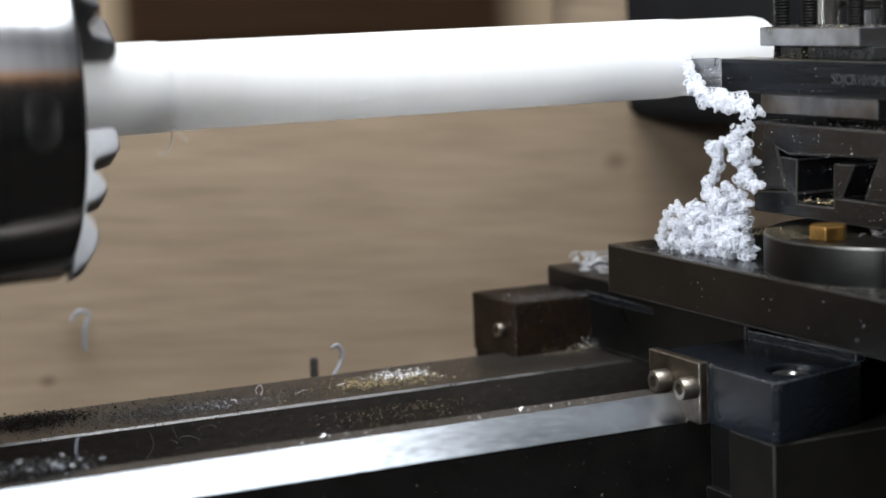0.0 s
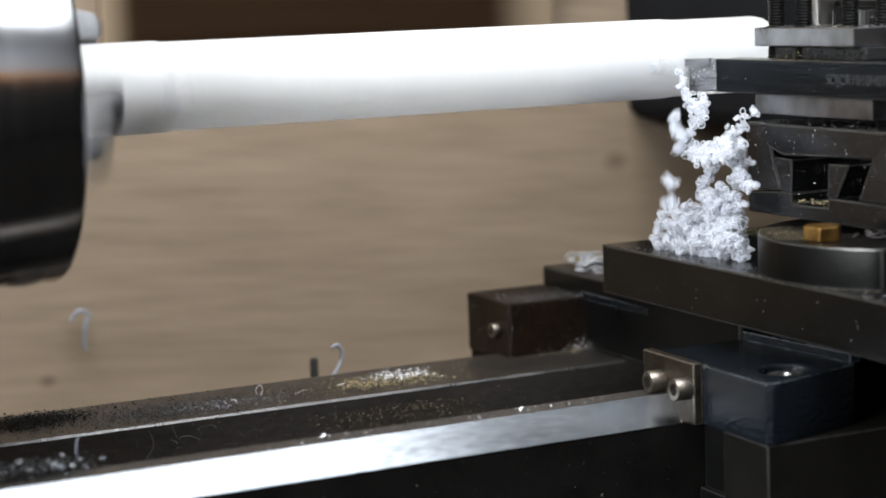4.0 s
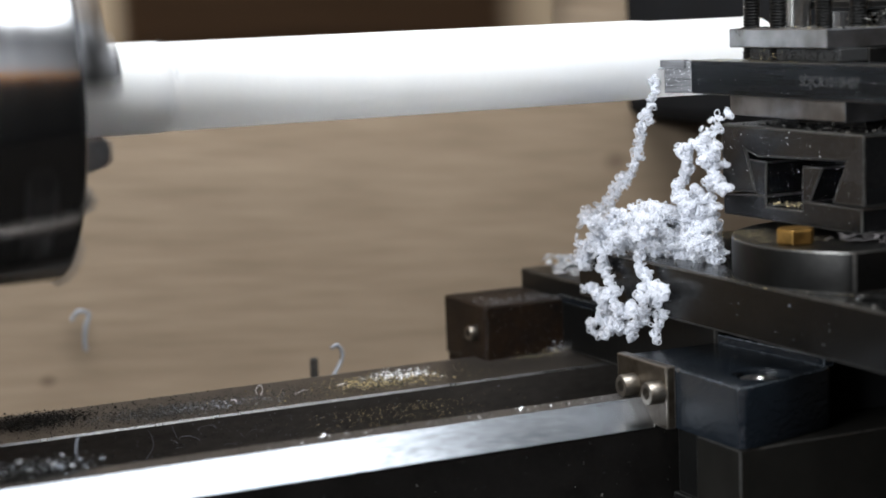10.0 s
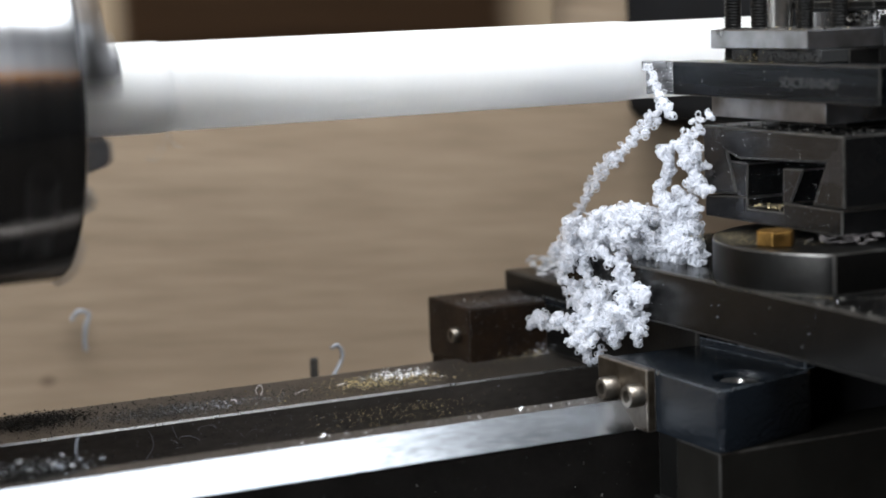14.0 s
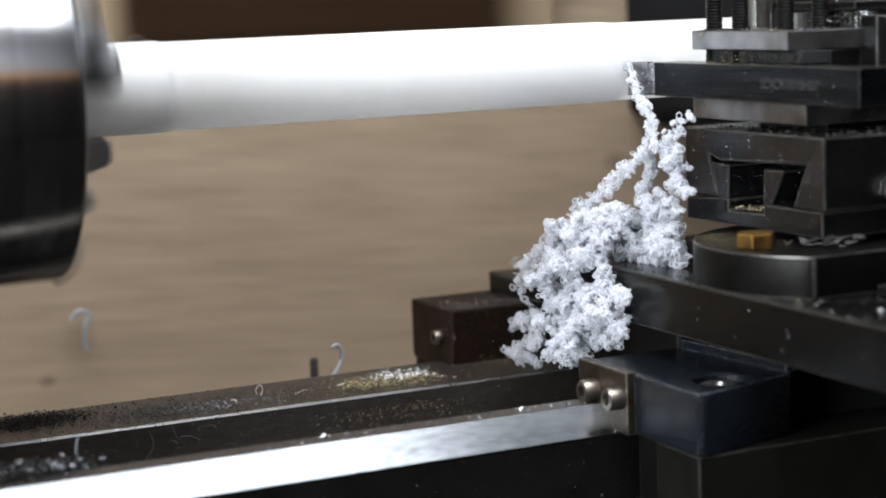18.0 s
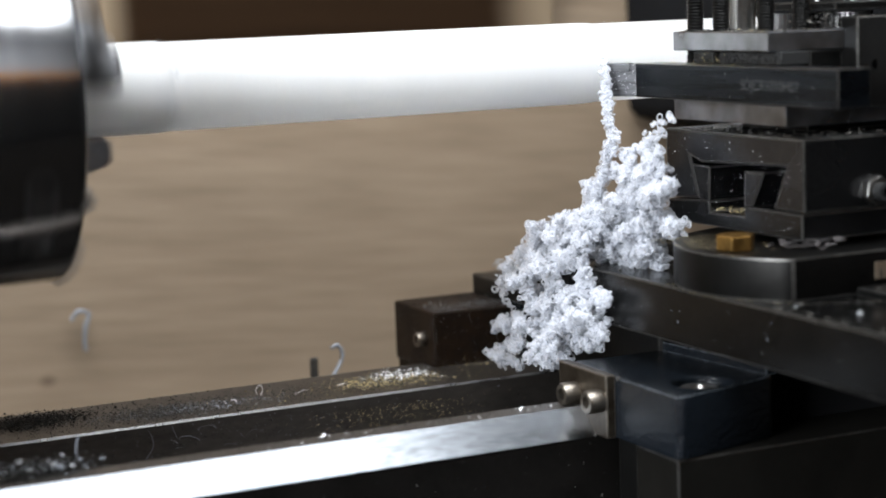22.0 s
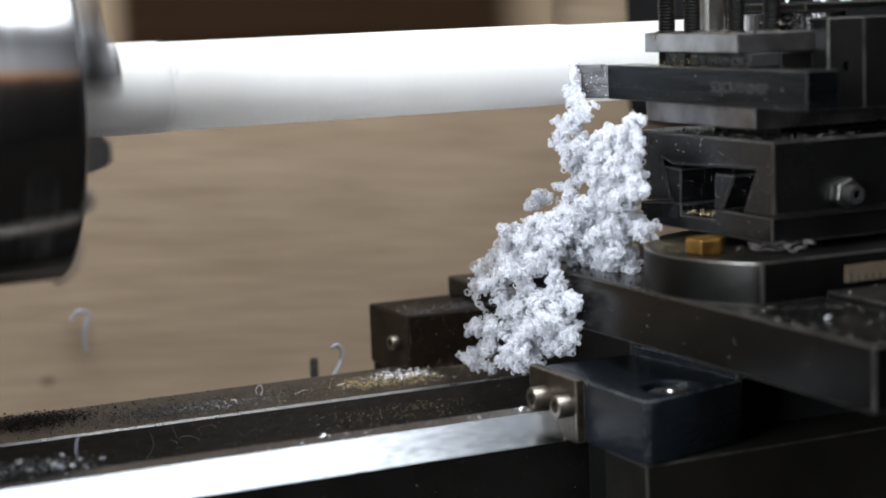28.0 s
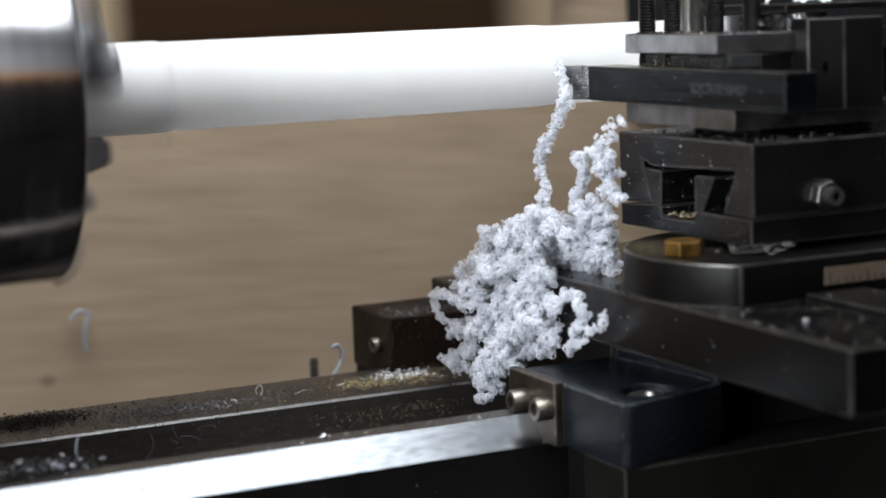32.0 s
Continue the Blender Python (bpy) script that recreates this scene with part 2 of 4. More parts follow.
def lathe(profile, axis, cx, cy, cz, seg=48):
    """A turned shape: (along, radius) pairs about an axis through (cx, cy, cz)."""
    bm = bmesh.new()
    rings = []
    for a, r in profile:
        ring = []
        for i in range(seg):
            t = 2 * math.pi * i / seg
            u, w = r * math.cos(t), r * math.sin(t)
            ring.append(bm.verts.new({"x": P(cx + a, cy + u, cz + w), "y": P(cx + u, cy + a, cz + w), "z": P(cx + u, cy + w, cz + a)}[axis]))
        rings.append(ring)
    for p, q in zip(rings, rings[1:]):
        for i in range(seg):
            bm.faces.new((p[i], q[i], q[(i + 1) % seg], p[(i + 1) % seg]))
    bm.faces.new(rings[0][::-1])
    bm.faces.new(rings[-1])
    return bm


# ---- the room and the bench ----
def wall_box(name, x0, x1, y0, y1, z0, z1, material, label):
    bm = bmesh.new()
    bmesh.ops.create_cube(bm, size=1)
    for v in bm.verts:
        v.co = Vector((x1 if v.co.x > 0 else x0, y1 if v.co.y > 0 else y0, z1 if v.co.z > 0 else z0))
    return tagged(part(name, bm, material), label, kind="structure")


wall_box("floor", -2.1, 2.3, -2.3, 0.4, -0.1, 0.0, M_FLOOR, "plain dark workshop floor")
wall_box("ceiling", -2.1, 2.3, -2.3, 0.4, 2.5, 2.6, M_PLASTER, "plain pale plaster ceiling")
wall_box("wall_north", -2.0, 2.2, 0.22, 0.32, 0.0, 2.5, M_WOOD, "light oak board panelling behind the lathe")
wall_box("wall_south", -2.0, 2.2, -2.3, -2.2, 0.0, 1.52, M_DADO, "dark painted lower wall")
wall_box("wall_south_upper", -2.0, 2.2, -2.3, -2.2, 1.68, 2.5, M_PLASTER, "plain pale plaster upper wall")
wall_box("trim", -2.0, 2.2, -2.3, -2.17, 1.52, 1.68, M_PINE, "orange pine rail along the wall")
wall_box("wall_east", 2.2, 2.3, -2.3, 0.32, 0.0, 2.5, M_DADO, "dark painted wall")
wall_box("wall_west", -2.1, -2.0, -2.3, 0.32, 0.0, 2.5, M_PLASTER, "plain pale plaster wall")
wall_box("workbench", -1.0, 1.3, -0.35, 0.215, 0.84, 0.9, M_BENCH, "black painted workbench top under the lathe")

# ---- lathe bed ----
bed = thing("lathe_bed", 0, 0, -165, "dark oily cast iron lathe bed with two bright ground rails", "lathe bed")
RIDGE = [(-57, -165), (-57, -101.8), (-49.2, -94.8), (-41.2, -94.8), (-35.5, -100), (-35.5, -165)]
part("front_rail", prism(RIDGE, "x", -420, 700, 0.25), M_BEDSIDE, bed)
part("rail_top", prism([(-49.2, -94.72), (-41.1, -94.72), (-35.4, -99.9), (-36.0, -100.3), (-41.4, -95.2), (-49.0, -95.2)], "x", -420, 700, 0.1), M_BED, bed)
part("polished_way", prism([(-57.25, -101.95), (-49.25, -94.6), (-48.7, -95.2), (-56.6, -102.5)], "x", -420, 700, 0.12), M_STEEL, bed, "bright polished sloping way")
part("rear_rail", prism([(30.6, -102), (67, -102), (67, -165), (30, -165), (30, -102.6)], "x", -420, 700, 0.0), M_BED, bed)
part("worn_edge", prism([(29.97, -102.62), (30.62, -101.97), (30.7, -102.1), (30.1, -102.72)], "x", -420, 700, 0.0), M_GREY, bed, "bright worn edge of the rail")
part("web", box(-420, 700, -38, 30, -165, -140, 0.5), M_BEDSIDE, bed)

# ---- headstock, chuck and the plastic bar ----
head_stock = thing("headstock", -200, 0, -165, "dark painted headstock block on the bed", "headstock")
part("casting", box(-330, -95, -75, 75, -102, 75, 6, 3), M_PAINT, head_stock)
part("foot", box(-330, -95, -57, 67, -165, -101.9, 1), M_PAINT, head_stock)
part("spindle_nose", lathe([(-40, 30), (0, 30)], "x", -60, 0, 0), M_GREY, head_stock)

chuck = thing("lathe_chuck", 0, 0, 0, "round steel three-jaw lathe chuck, spinning", "chuck")
part("chuck_body", lathe([(-62, 45), (-60, 51), (-26.4, 51), (-26, 50.6), (-25.4, 50.6), (-25, 51), (-1.6, 51), (-0.5, 50.4), (0, 49.2)], "x", -1.8, 0, 0, 96), M_CHUCK, chuck, smooth=30)


def jaw_outline():
    return [(-2, 13.4), (14.6, 12.9), (16.0, 14.3), (16.2, 18.5), (14.8, 20.6), (9.0, 22.2), (7.6, 24.5), (9.6, 27), (10.6, 29.5), (9.8, 32.5), (4.6, 34.6), (3.6, 37), (5.2, 39.5), (6.2, 42.5), (5.4, 46), (1.6, 51), (-2, 52.5)]


for k in range(3):
    turn = pose(0, 0, 0, 120 * k)
    bm = prism([(r, x) for x, r in jaw_outline()], "y", -5.2, 5.2, 0.9, 3)
    # outline runs (radius, along); swing it so that along lies on the spindle
    for v in bm.verts:
        c = v.co - Vector((0, 0, AX))
        q = turn @ Vector((c.z, -c.x, c.y))
        v.co = q + Vector((0, 0, AX))
    jaw = part("jaw", bm, M_JAW, chuck, "stepped bright steel jaw", smooth=35)
    bm = lathe([(-0.4, 4.6), (0.3, 4.6), (0.3, 3.4), (-3, 3.4)], "z", -13, 0, 51.0, 20)
    bmesh.ops.transform(bm, matrix=Matrix.Translation((0, 0, AX)) @ pose(0, 0, 0, 120 * k + 150) @ Matrix.Translation((0, 0, -AX)), verts=bm.verts)
    part("key_socket", bm, M_GREY, chuck)

R_SKIN, R_CORE = 12.4, 12.02
bar = thing("plastic_bar", 0, 0, 0, "thick white plastic round bar gripped in the chuck", "plastic bar")
part("turned_core", lathe([(-20, R_CORE), (229, R_CORE), (231.5, R_CORE - 0.5), (233.4, R_CORE - 1.7), (234.6, R_CORE - 3.4), (235, R_CORE - 5)], "x", 0, 0, 0, 96), M_WHITE, bar, smooth=40)
part("gripped_end", lathe([(-20, 12.75), (30.2, 12.75), (31.2, 12.6), (32.2, 12.3)], "x", 0, 0, 0, 96), M_WHITE, bar, smooth=30)
uncut = part("uncut_length", lathe([(-176, R_SKIN), (-6, R_SKIN), (-4, R_SKIN - 0.06), (-2, R_SKIN - 0.2), (0, R_CORE + 0.01)], "x", 200.5, 0, 0, 96), M_WHITE, bar, smooth=60)

# ---- carriage ----
saddle = thing("saddle", 170, -60, -101, "blue-black enamelled saddle with a stained wiper plate, riding on the bed", "saddle")
WING = [(168.6, -36), (168.6, -91.6), (169.0, -93.6), (170.6, -94.6), (173, -94.4), (203.4, -86.8), (205.6, -85.2), (206.4, -82.6), (206.4, -36)]
part("wing", pierced(WING, -101.4, -84.6, 185, -82, 8.2, 5.0, 0.9), M_PAINT, saddle, smooth=35)
part("bridge", box(199, 262, -38, 88, -101.5, -76.2, 1.0, 2), M_BLACK, saddle)
part("rail_cover", box(206.6, 330, -71.4, -36, -121, -86, 0.4), M_BOX, saddle)
part("skirt", box(171, 206.4, -71.8, -60.5, -121, -101.5, 0.5), M_BLACK, saddle)
part("skirt_foot", box(170.4, 262, -71.8, -58.5, -160, -121.2, 0.5), M_BLACK, saddle)
part("gib_strip", prism([(198.8, 60), (199.2, -30), (204.6, -84), (208, -84), (208, 60)], "z", -84.8, -81.9, 0.4), M_PAINT, saddle)
rearb = part("rear_block", box(169, 201, 57, 90, -104, -83.3, 1.2, 3), M_RUST, saddle, "oil-stained rear block")
part("rear_block_foot", box(170, 262, 67.6, 90, -125, -104, 0.6), M_RUST, saddle)


def cap_screw(x, y, z, r, h, parent, material):
    s = part("cap_screw", lathe([(0, r * 0.93), (-h * 0.12, r), (-h * 0.85, r), (-h, r * 0.9), (-h, r * 0.52), (-h * 0.45, r * 0.5)][::-1], "x", x, y, z, 28), material, parent, smooth=35)
    return s


plate = part("wiper_plate", box(165.6, 168.6, -63.6, -36.4, -101.6, -83.6, 0.5, 2), M_PLATE, saddle, "stained grey wiper plate")
part("grime_streak", box(168.7, 169.6, -64.9, -63.7, -101.5, -84.2, 0.3), M_GRIME, plate, "dry grime caked along the plate's edge")
cap_screw(166, -46.3, -91.4, 3.3, 5.2, plate, M_SCREW)
cap_screw(166, -60.3, -91.2, 3.3, 5.2, plate, M_SCREW)
cap_screw(169.3, 65.5, -93.4, 2.6, 3.2, rearb, M_SCREW)
part("hole_plug", lathe([(0, 5.6), (0.9, 5.4), (1.3, 4.6), (1.3, 2.0), (0.6, 1.8)], "z", 184.4, -81, -87.2, 28), M_EDGE, saddle, "dull steel screw head sunk in the oil hole", smooth=35)

part("apron", box(169.6, 330, -93.6, -72.0, -200, -101.9, 0.5, 2), M_APRON, saddle, "plain dark steel apron hanging below the saddle")

cross = thing("cross_slide", 185, -70, -76, "dark blackened steel cross slide", "cross slide")
part("slide_body", box(185, 262, -168, 20, -76, -60, 0.7, 2), M_COMP, cross)
part("slide_ridge", box(214, 233, -166, -112, -60, -57.5, 0.5), M_BLACK, cross)

swivel = thing("swivel_base", 224, -82, -60, "round dark steel swivel base with a scale strip", "swivel base")
RING = [(224 + 40 * math.cos(a), -82 + 40 * math.sin(a)) for a in [2 * math.pi * i / 96 for i in range(96)]]
RING = [(x, max(y, -109.7)) for x, y in RING]
part("base_disc", prism(RING, "z", -60, -48.6, 0.6), M_DISC, swivel, smooth=30)
nut_ring = [(193.6 + 5.5 * math.cos(radians(60 * i - 13)), -86.4 + 5.5 * math.sin(radians(60 * i - 13))) for i in range(6)]
part("clamp_nut", prism(nut_ring, "z", -48.6, -44.2, 0.6), M_BRASS, swivel, "hexagonal brass clamp nut")
scale_strip = part("scale_strip", box(221.5, 262, -110.3, -109.8, -56.4, -51.8, 0.1), M_LABEL, swivel, "cream scale strip with dark ticks")
for i in range(16):
    part("tick", box(223 + 2.4 * i, 223.25 + 2.4 * i, -110.5, -110.25, -56.2, -54.6 if i % 5 else -53.6, 0), M_VOID, scale_strip)

compound = thing("compound_slide", 240, -65, -46.5, "worn blackened steel compound slide with dovetail end", "compound slide")
part("upper_slide", prism([(-31, -19.0), (-99, -19.0), (-99, -38.9), (-84.6, -38.9), (-86.2, -36.5), (-91.2, -26.8), (-49.5, -28.2), (-43.6, -26.4), (-48.4, -38.7), (-31, -39.6)], "x", 207, 300, 0.7, 2), M_SLIDE, compound)
part("lower_slide", prism([(-31.4, -46.4), (-97.8, -46.4), (-97.8, -39.2), (-70.9, -39.2), (-70.9, -42.0), (-53.4, -42.4), (-53.4, -39.2), (-47.6, -39.1), (-33.8, -40.1), (-31.4, -40.2)], "x", 207.2, 300, 0.5), M_SLIDE, compound)
part("dovetail", prism([(-44.9, -28.9), (-53.9, -29.2), (-53.4, -39.3), (-48.7, -39.2)], "x", 207.1, 300, 0.45, 2), M_SLIDE, compound)
part("dovetail", prism([(-71.3, -29.4), (-80.8, -29.1), (-74.6, -39.3), (-70.9, -39.3)], "x", 207.1, 300, 0.45, 2), M_SLIDE, compound)
# dark plate added in the dovetail gap; its colour stands in for shade
part("recess_shade_plate", box(232, 234, -91, -44, -41.9, -26.9, 0), M_VOID, compound)
lock = part("lock_nut", prism([(229.4 + 4.3 * math.cos(radians(60 * i + 20)), -34.2 + 4.3 * math.sin(radians(60 * i + 20))) for i in range(6)], "y", -102.2, -99.0, 0.4), M_EDGE, compound, "bright steel lock nut")
part("set_screw", lathe([(0, 2.4), (-5.2, 2.4), (-5.2, 1.3), (-3, 1.2)], "y", 229.4, -100, -34.2, 20), M_VOID, lock)

post = thing("tool_post", 235, -62, -19, "four-way blackened steel tool post with clamping screws", "tool post")
part("seat_plate", prism([(207, -36), (207, -91.4), (262, -91.4), (262, -36)], "z", -16.2, -10.3, 0.4), M_FLANGE, post, "ground grey seat plate")
part("pedestal", box(224, 262, -78, -46, -19, -16.2, 0.3), M_BLACK, post)
part("core", box(219, 262, -86, -38, -10.3, 3.8, 0.5), M_BLACK, post)
part("top_flange", prism([(207, -36), (207, -83.4), (230, -88), (262, -88), (262, -36)], "z", 3.8, 9.3, 0.4), M_FLANGE, post, "ground grey top flange")
part("chip_packing", box(209.6, 218.9, -86, -39.6, 0.15, 3.7, 0.3), M_VOID, post, "black oily chips packed under the flange")
block = part("corner_block", prism([(229.2, -86), (229.2, -93.2), (237.6, -98.0), (250, -98.8), (250, -86)], "z", -12.2, 12.6, 0.5), M_BLACK, post)
# no hole is cut: a black disc paints in the hole's darkness
part("painted_hole", lathe([(-0.25, 1.35), (-0.2, 1.0), (0.4, 0.95), (0.4, 0.02)], "y", 233.4, -95.6, -0.4, 16), M_HOLE_SHADE, block)


def clamp_screw(x, y, top, r, material):
    """A threaded clamping screw: a stack of ridges."""
    prof, z = [], 0.0
    n = int((top + 0.0) / 0.9)
    for i in range(n):
        prof += [(0.9 * i, r * 0.84), (0.9 * i + 0.45, r)]
    prof.append((0.9 * n, r * 0.8))
    return part("clamp_screw", lathe(prof, "z", x, y, 0.2, 18), material, post, "dark threaded clamping screw", smooth=20)


for sx, sy in ((211.3, -41.5), (211.3, -54.8), (212.4, -75.0), (222.0, -78.0)):
    clamp_screw(sx, sy, 26, 2.6, M_BLACK)
part("stud", lathe([(0, 4.0), (30, 4.0)], "z", 223, -48, 9.3, 24), M_EDGE, post, smooth=30)
ringp = []
for i in range(120):
    ra = 15 + (0.5 if i % 2 else -0.3)
    ringp.append((238 + ra * math.cos(2 * math.pi * i / 120), -64 + ra * math.sin(2 * math.pi * i / 120)))
part("knurled_collar", prism(ringp, "z", 9.3, 13.6, 0.0), M_GREY, post)
part("lever_plate", prism([(226, -88), (300, -96), (300, -40), (226, -40)], "z", 14.4, 16.6, 0.4), M_BLACK, post)

cutter = thing("turning_tool", 203, -70, -10, "black square-shank turning tool with an etched code", "turning tool")
part("shank", prism([(203.2, -119), (203.2, -21), (213.2, -21), (213.2, -119)], "z", -10.1, 0, 0.25), M_TOOL, cutter)
part("tool_nose", prism([(203.2, -20.9), (198.6, -12.9), (201, -12.0), (209, -14), (213.2, -20.9)], "z", -9.9, -0.25, 0.2), M_NOSE, cutter)
part("insert", prism([(197.6, -12.2), (199.3, -12.1), (204.5, -17.5), (201.8, -19.5)], "z", -2.4, 0.1, 0.1), M_NOSE, cutter, "small bright cutting insert")
txt = bpy.data.curves.new("etched_code", "FONT")
txt.body, txt.size, txt.extrude, txt.align_x = "SDJCR1010H07", 0.0041, 0.00004, "CENTER"
ob = new("etched_code", txt)
ob.data.materials.append(M_MARK)
ob.parent = cutter
ob.matrix_basis = Matrix.Translation(P(203.13, -89.2, -6.3) - cutter.matrix_basis.translation) @ Matrix(((0, 0, -1, 0), (-1, 0, 0, 0), (0, 1, 0, 0), (0, 0, 0, 1)))

# ---- behind the lathe ----
cb = thing("control_box", 300, 150, 0, "black powder-coated box on the wall behind the lathe", "control box")
part("box_body", prism([(313, -30), (317, -35), (520, -35), (520, 180), (313, 180)], "y", 105, 219, 2, 3), M_BOX, cb)
# board added for the soft-ended dark band on the panelling; colour makes its fade
shelf = thing("dark_band_board", 180, 205, 60, "dark brown board with fading ends, added for a dark band on the panelling", "shelf")
fading_ends(M_DARKWOOD, 0.072 - 0.18, 0.272 - 0.18, (0.2, 0.15, 0.1))
part("board", box(72, 272, 209, 219, 2, 120, 3, 3), M_DARKWOOD, shelf)

RIDERS = [saddle, cross, swivel, compound, post, cutter]

# ---- plastic swarf ----
from mathutils import Quaternion


def smooth_path(ctrl, step):
    """Catmull-Rom through the control points, sampled at even steps of length."""
    c = np.array([ctrl[0], *ctrl, ctrl[-1]], float)
    out = []
    for i in range(1, len(c) - 2):
        t = np.linspace(0, 1, 24, endpoint=False)[:, None]
        p0, p1, p2, p3 = c[i - 1], c[i], c[i + 1], c[i + 2]
        out.append(0.5 * (2 * p1 + (p2 - p0) * t + (2 * p0 - 5 * p1 + 4 * p2 - p3) * t ** 2 + (3 * p1 - p0 - 3 * p2 + p3) * t ** 3))
    q = np.vstack(out + [c[-2:-1]])
    d = np.r_[0, np.cumsum(np.linalg.norm(np.diff(q, axis=0), axis=1))]
    s = np.arange(0, d[-1], step)
    return np.c_[np.interp(s, d, q[:, 0]), np.interp(s, d, q[:, 1]), np.interp(s, d, q[:, 2])]


def tube(path, radius, sides=4):
    """Vertices and faces of a thin tube along a path; radius may vary along it."""
    path = np.asarray(path, float)
    n = len(path)
    tan = np.gradient(path, axis=0)
    tan /= np.linalg.norm(tan, axis=1)[:, None] + 1e-9
    ref = np.where(np.abs(tan[:, 2:3]) < 0.9, [[0, 0, 1.0]], [[1.0, 0, 0]])
    u = np.cross(tan, ref)
    u /= np.linalg.norm(u, axis=1)[:, None] + 1e-9
    w = np.cross(tan, u)
    r = np.broadcast_to(np.asarray(radius, float), (n,))[:, None]
    rings = [path + r * (u * math.cos(a) + w * math.sin(a)) for a in [2 * math.pi * k / sides for k in range(sides)]]
    v = np.stack(rings, 1).reshape(-1, 3)
    f = []
    for i in range(n - 1):
        for k in range(sides):
            f.append((i * sides + k, i * sides + (k + 1) % sides, (i + 1) * sides + (k + 1) % sides, (i + 1) * sides + k))
    return v, f


def unit_ring(n=12, m=5, wire=0.27):
    """A small open loop and a small bead, as vertices and faces of about unit radius."""
    v, f = [], []
    for i in range(n):
        a = 2 * math.pi * i / n
        for k in range(m):
            b = 2 * math.pi * k / m
            r = 1 + wire * math.cos(b)
            v.append((r * math.cos(a), r * math.sin(a), wire * math.sin(b)))
            f.append((i * m + k, ((i + 1) % n) * m + k, ((i + 1) % n) * m + (k + 1) % m, i * m + (k + 1) % m))
    return np.array(v), np.array(f)


def unit_bead(n=8, m=5):
    v, f = [], []
    for j in range(m):
        b = math.pi * (j + 0.5) / m
        for i in range(n):
            a = 2 * math.pi * i / n
            v.append((math.sin(b) * math.cos(a), math.sin(b) * math.sin(a), math.cos(b)))
            if j < m - 1:
                f.append((j * n + i, j * n + (i + 1) % n, (j + 1) * n + (i + 1) % n, (j + 1) * n + i))
    return np.array(v), np.array(f)


RING_SHAPE, BEAD_SHAPE = unit_ring(), unit_bead()


def coil(path, rng, size=0.8, gap=0.43, beads=0.1):
    """A chip that curls so tightly that it reads as a row of little loops threaded along its path, with a bead here and there."""
    step = np.linalg.norm(path[1] - path[0])
    tan = np.gradient(path, axis=0)
    vs, fs, base = [], [], 0
    every = max(1, int(gap / step))
    for i in range(0, len(path), every):
        bead = rng.random() < beads
        v, f = BEAD_SHAPE if bead else RING_SHAPE
        z = tan[i] / (np.linalg.norm(tan[i]) + 1e-9) + rng.normal(size=3) * 0.75
        q, _ = np.linalg.qr(np.c_[z, rng.normal(size=(3, 2))])
        q = q.T[[1, 2, 0]]
        k = size * (rng.uniform(0.3, 0.52) if bead else rng.uniform(0.5, 1.12))
        p = path[i] + rng.normal(size=3) * size * 0.52
        vs.append((v * k * np.array([1, rng.uniform(0.7, 1), rng.uniform(1.0, 2.2)])) @ q + p)
        fs.append(f + base)
        base += len(v)
    # the chip itself runs on through its loops
    v, f = tube(path[::max(1, int(0.4 / step))], size * 0.2, 5)
    faces = np.vstack(fs).tolist() + [[int(i) + base for i in q] for q in f]
    return np.vstack(vs + [np.asarray(v)]), faces


def chip_mesh(name, v, f, material):
    me = bpy.data.meshes.new(name)
    me.from_pydata((np.asarray(v) * MM).tolist(), [], f)
    me.polygons.foreach_set("use_smooth", [True] * len(me.polygons))
    me.materials.append(material)
    return me


def tuft_mesh(seed, radius, ends, length):
    """A strand folded on itself inside a ball, its ends reaching out to its neighbours."""
    rng = np.random.default_rng(seed)
    ctrl, q = [np.array(ends[0], float)], rng.normal(size=3)
    for i in range(max(3, int(length / (radius * 1.1)))):
        q = q * 0.15 + rng.normal(size=3)
        q /= np.linalg.norm(q) + 1e-6
        ctrl.append(q * radius * rng.uniform(0.4, 1.0))
    if len(ends) > 1:
        ctrl.append(np.array(ends[1], float))
    return chip_mesh("strand", *coil(smooth_path(ctrl, 0.1), rng, 1.0), M_SWARF)


def run_mesh(seed, points, wander=0.9):
    """A single run of coiled chip along a few points, wandering a little on its way."""
    rng = np.random.default_rng(seed)
    path = smooth_path(points, 0.1)
    u = np.linspace(0, 1, len(path))
    for axis in range(3):
        for k in (2, 5, 9):
            path[:, axis] += wander / (1 + 0.25 * k) * rng.normal() * np.sin(2 * math.pi * (k * u + rng.random()))
    return chip_mesh("strand", *coil(path, rng, 1.06), M_SWARF)


def link_mesh(seed, length=9.5):
    """A short kinked run of the hanging string, along -z from its middle."""
    rng = np.random.default_rng(seed)
    ctrl = [(rng.uniform(-0.9, 0.9), rng.uniform(-0.9, 0.9), length * (0.5 - k / 4)) for k in range(5)]
    return chip_mesh("string_run", *coil(smooth_path(ctrl, 0.1), rng, 1.0), M_SWARF)


LINKS = [link_mesh(k + 50) for k in range(5)]
# tufts: x, y, z and radius, in the carriage's place at the start
CLUMP = [(197, -19.5, -49.1, 4.0), (197, -31.5, -43.7, 4.0), (197, -35.1, -49.8, 4.4), (197, -23.3, -55.4, 4.0), (197, -38.8, -55.4, 3.6), (197, -9.1, -55.7, 3.4), (197, -36.0, -24.2, 2.7), (197, -39.6, -29.2, 2.3), (197, -42.2, -34.3, 2.5), (197, -25.1, -58.7, 2.3)]
HANGING = [(181, -32.1, -69.1, 2.7), (181, -27.8, -75.6, 2.7), (181, -13.0, -81.0, 2.7), (181, -3.4, -80.8, 2.7)]
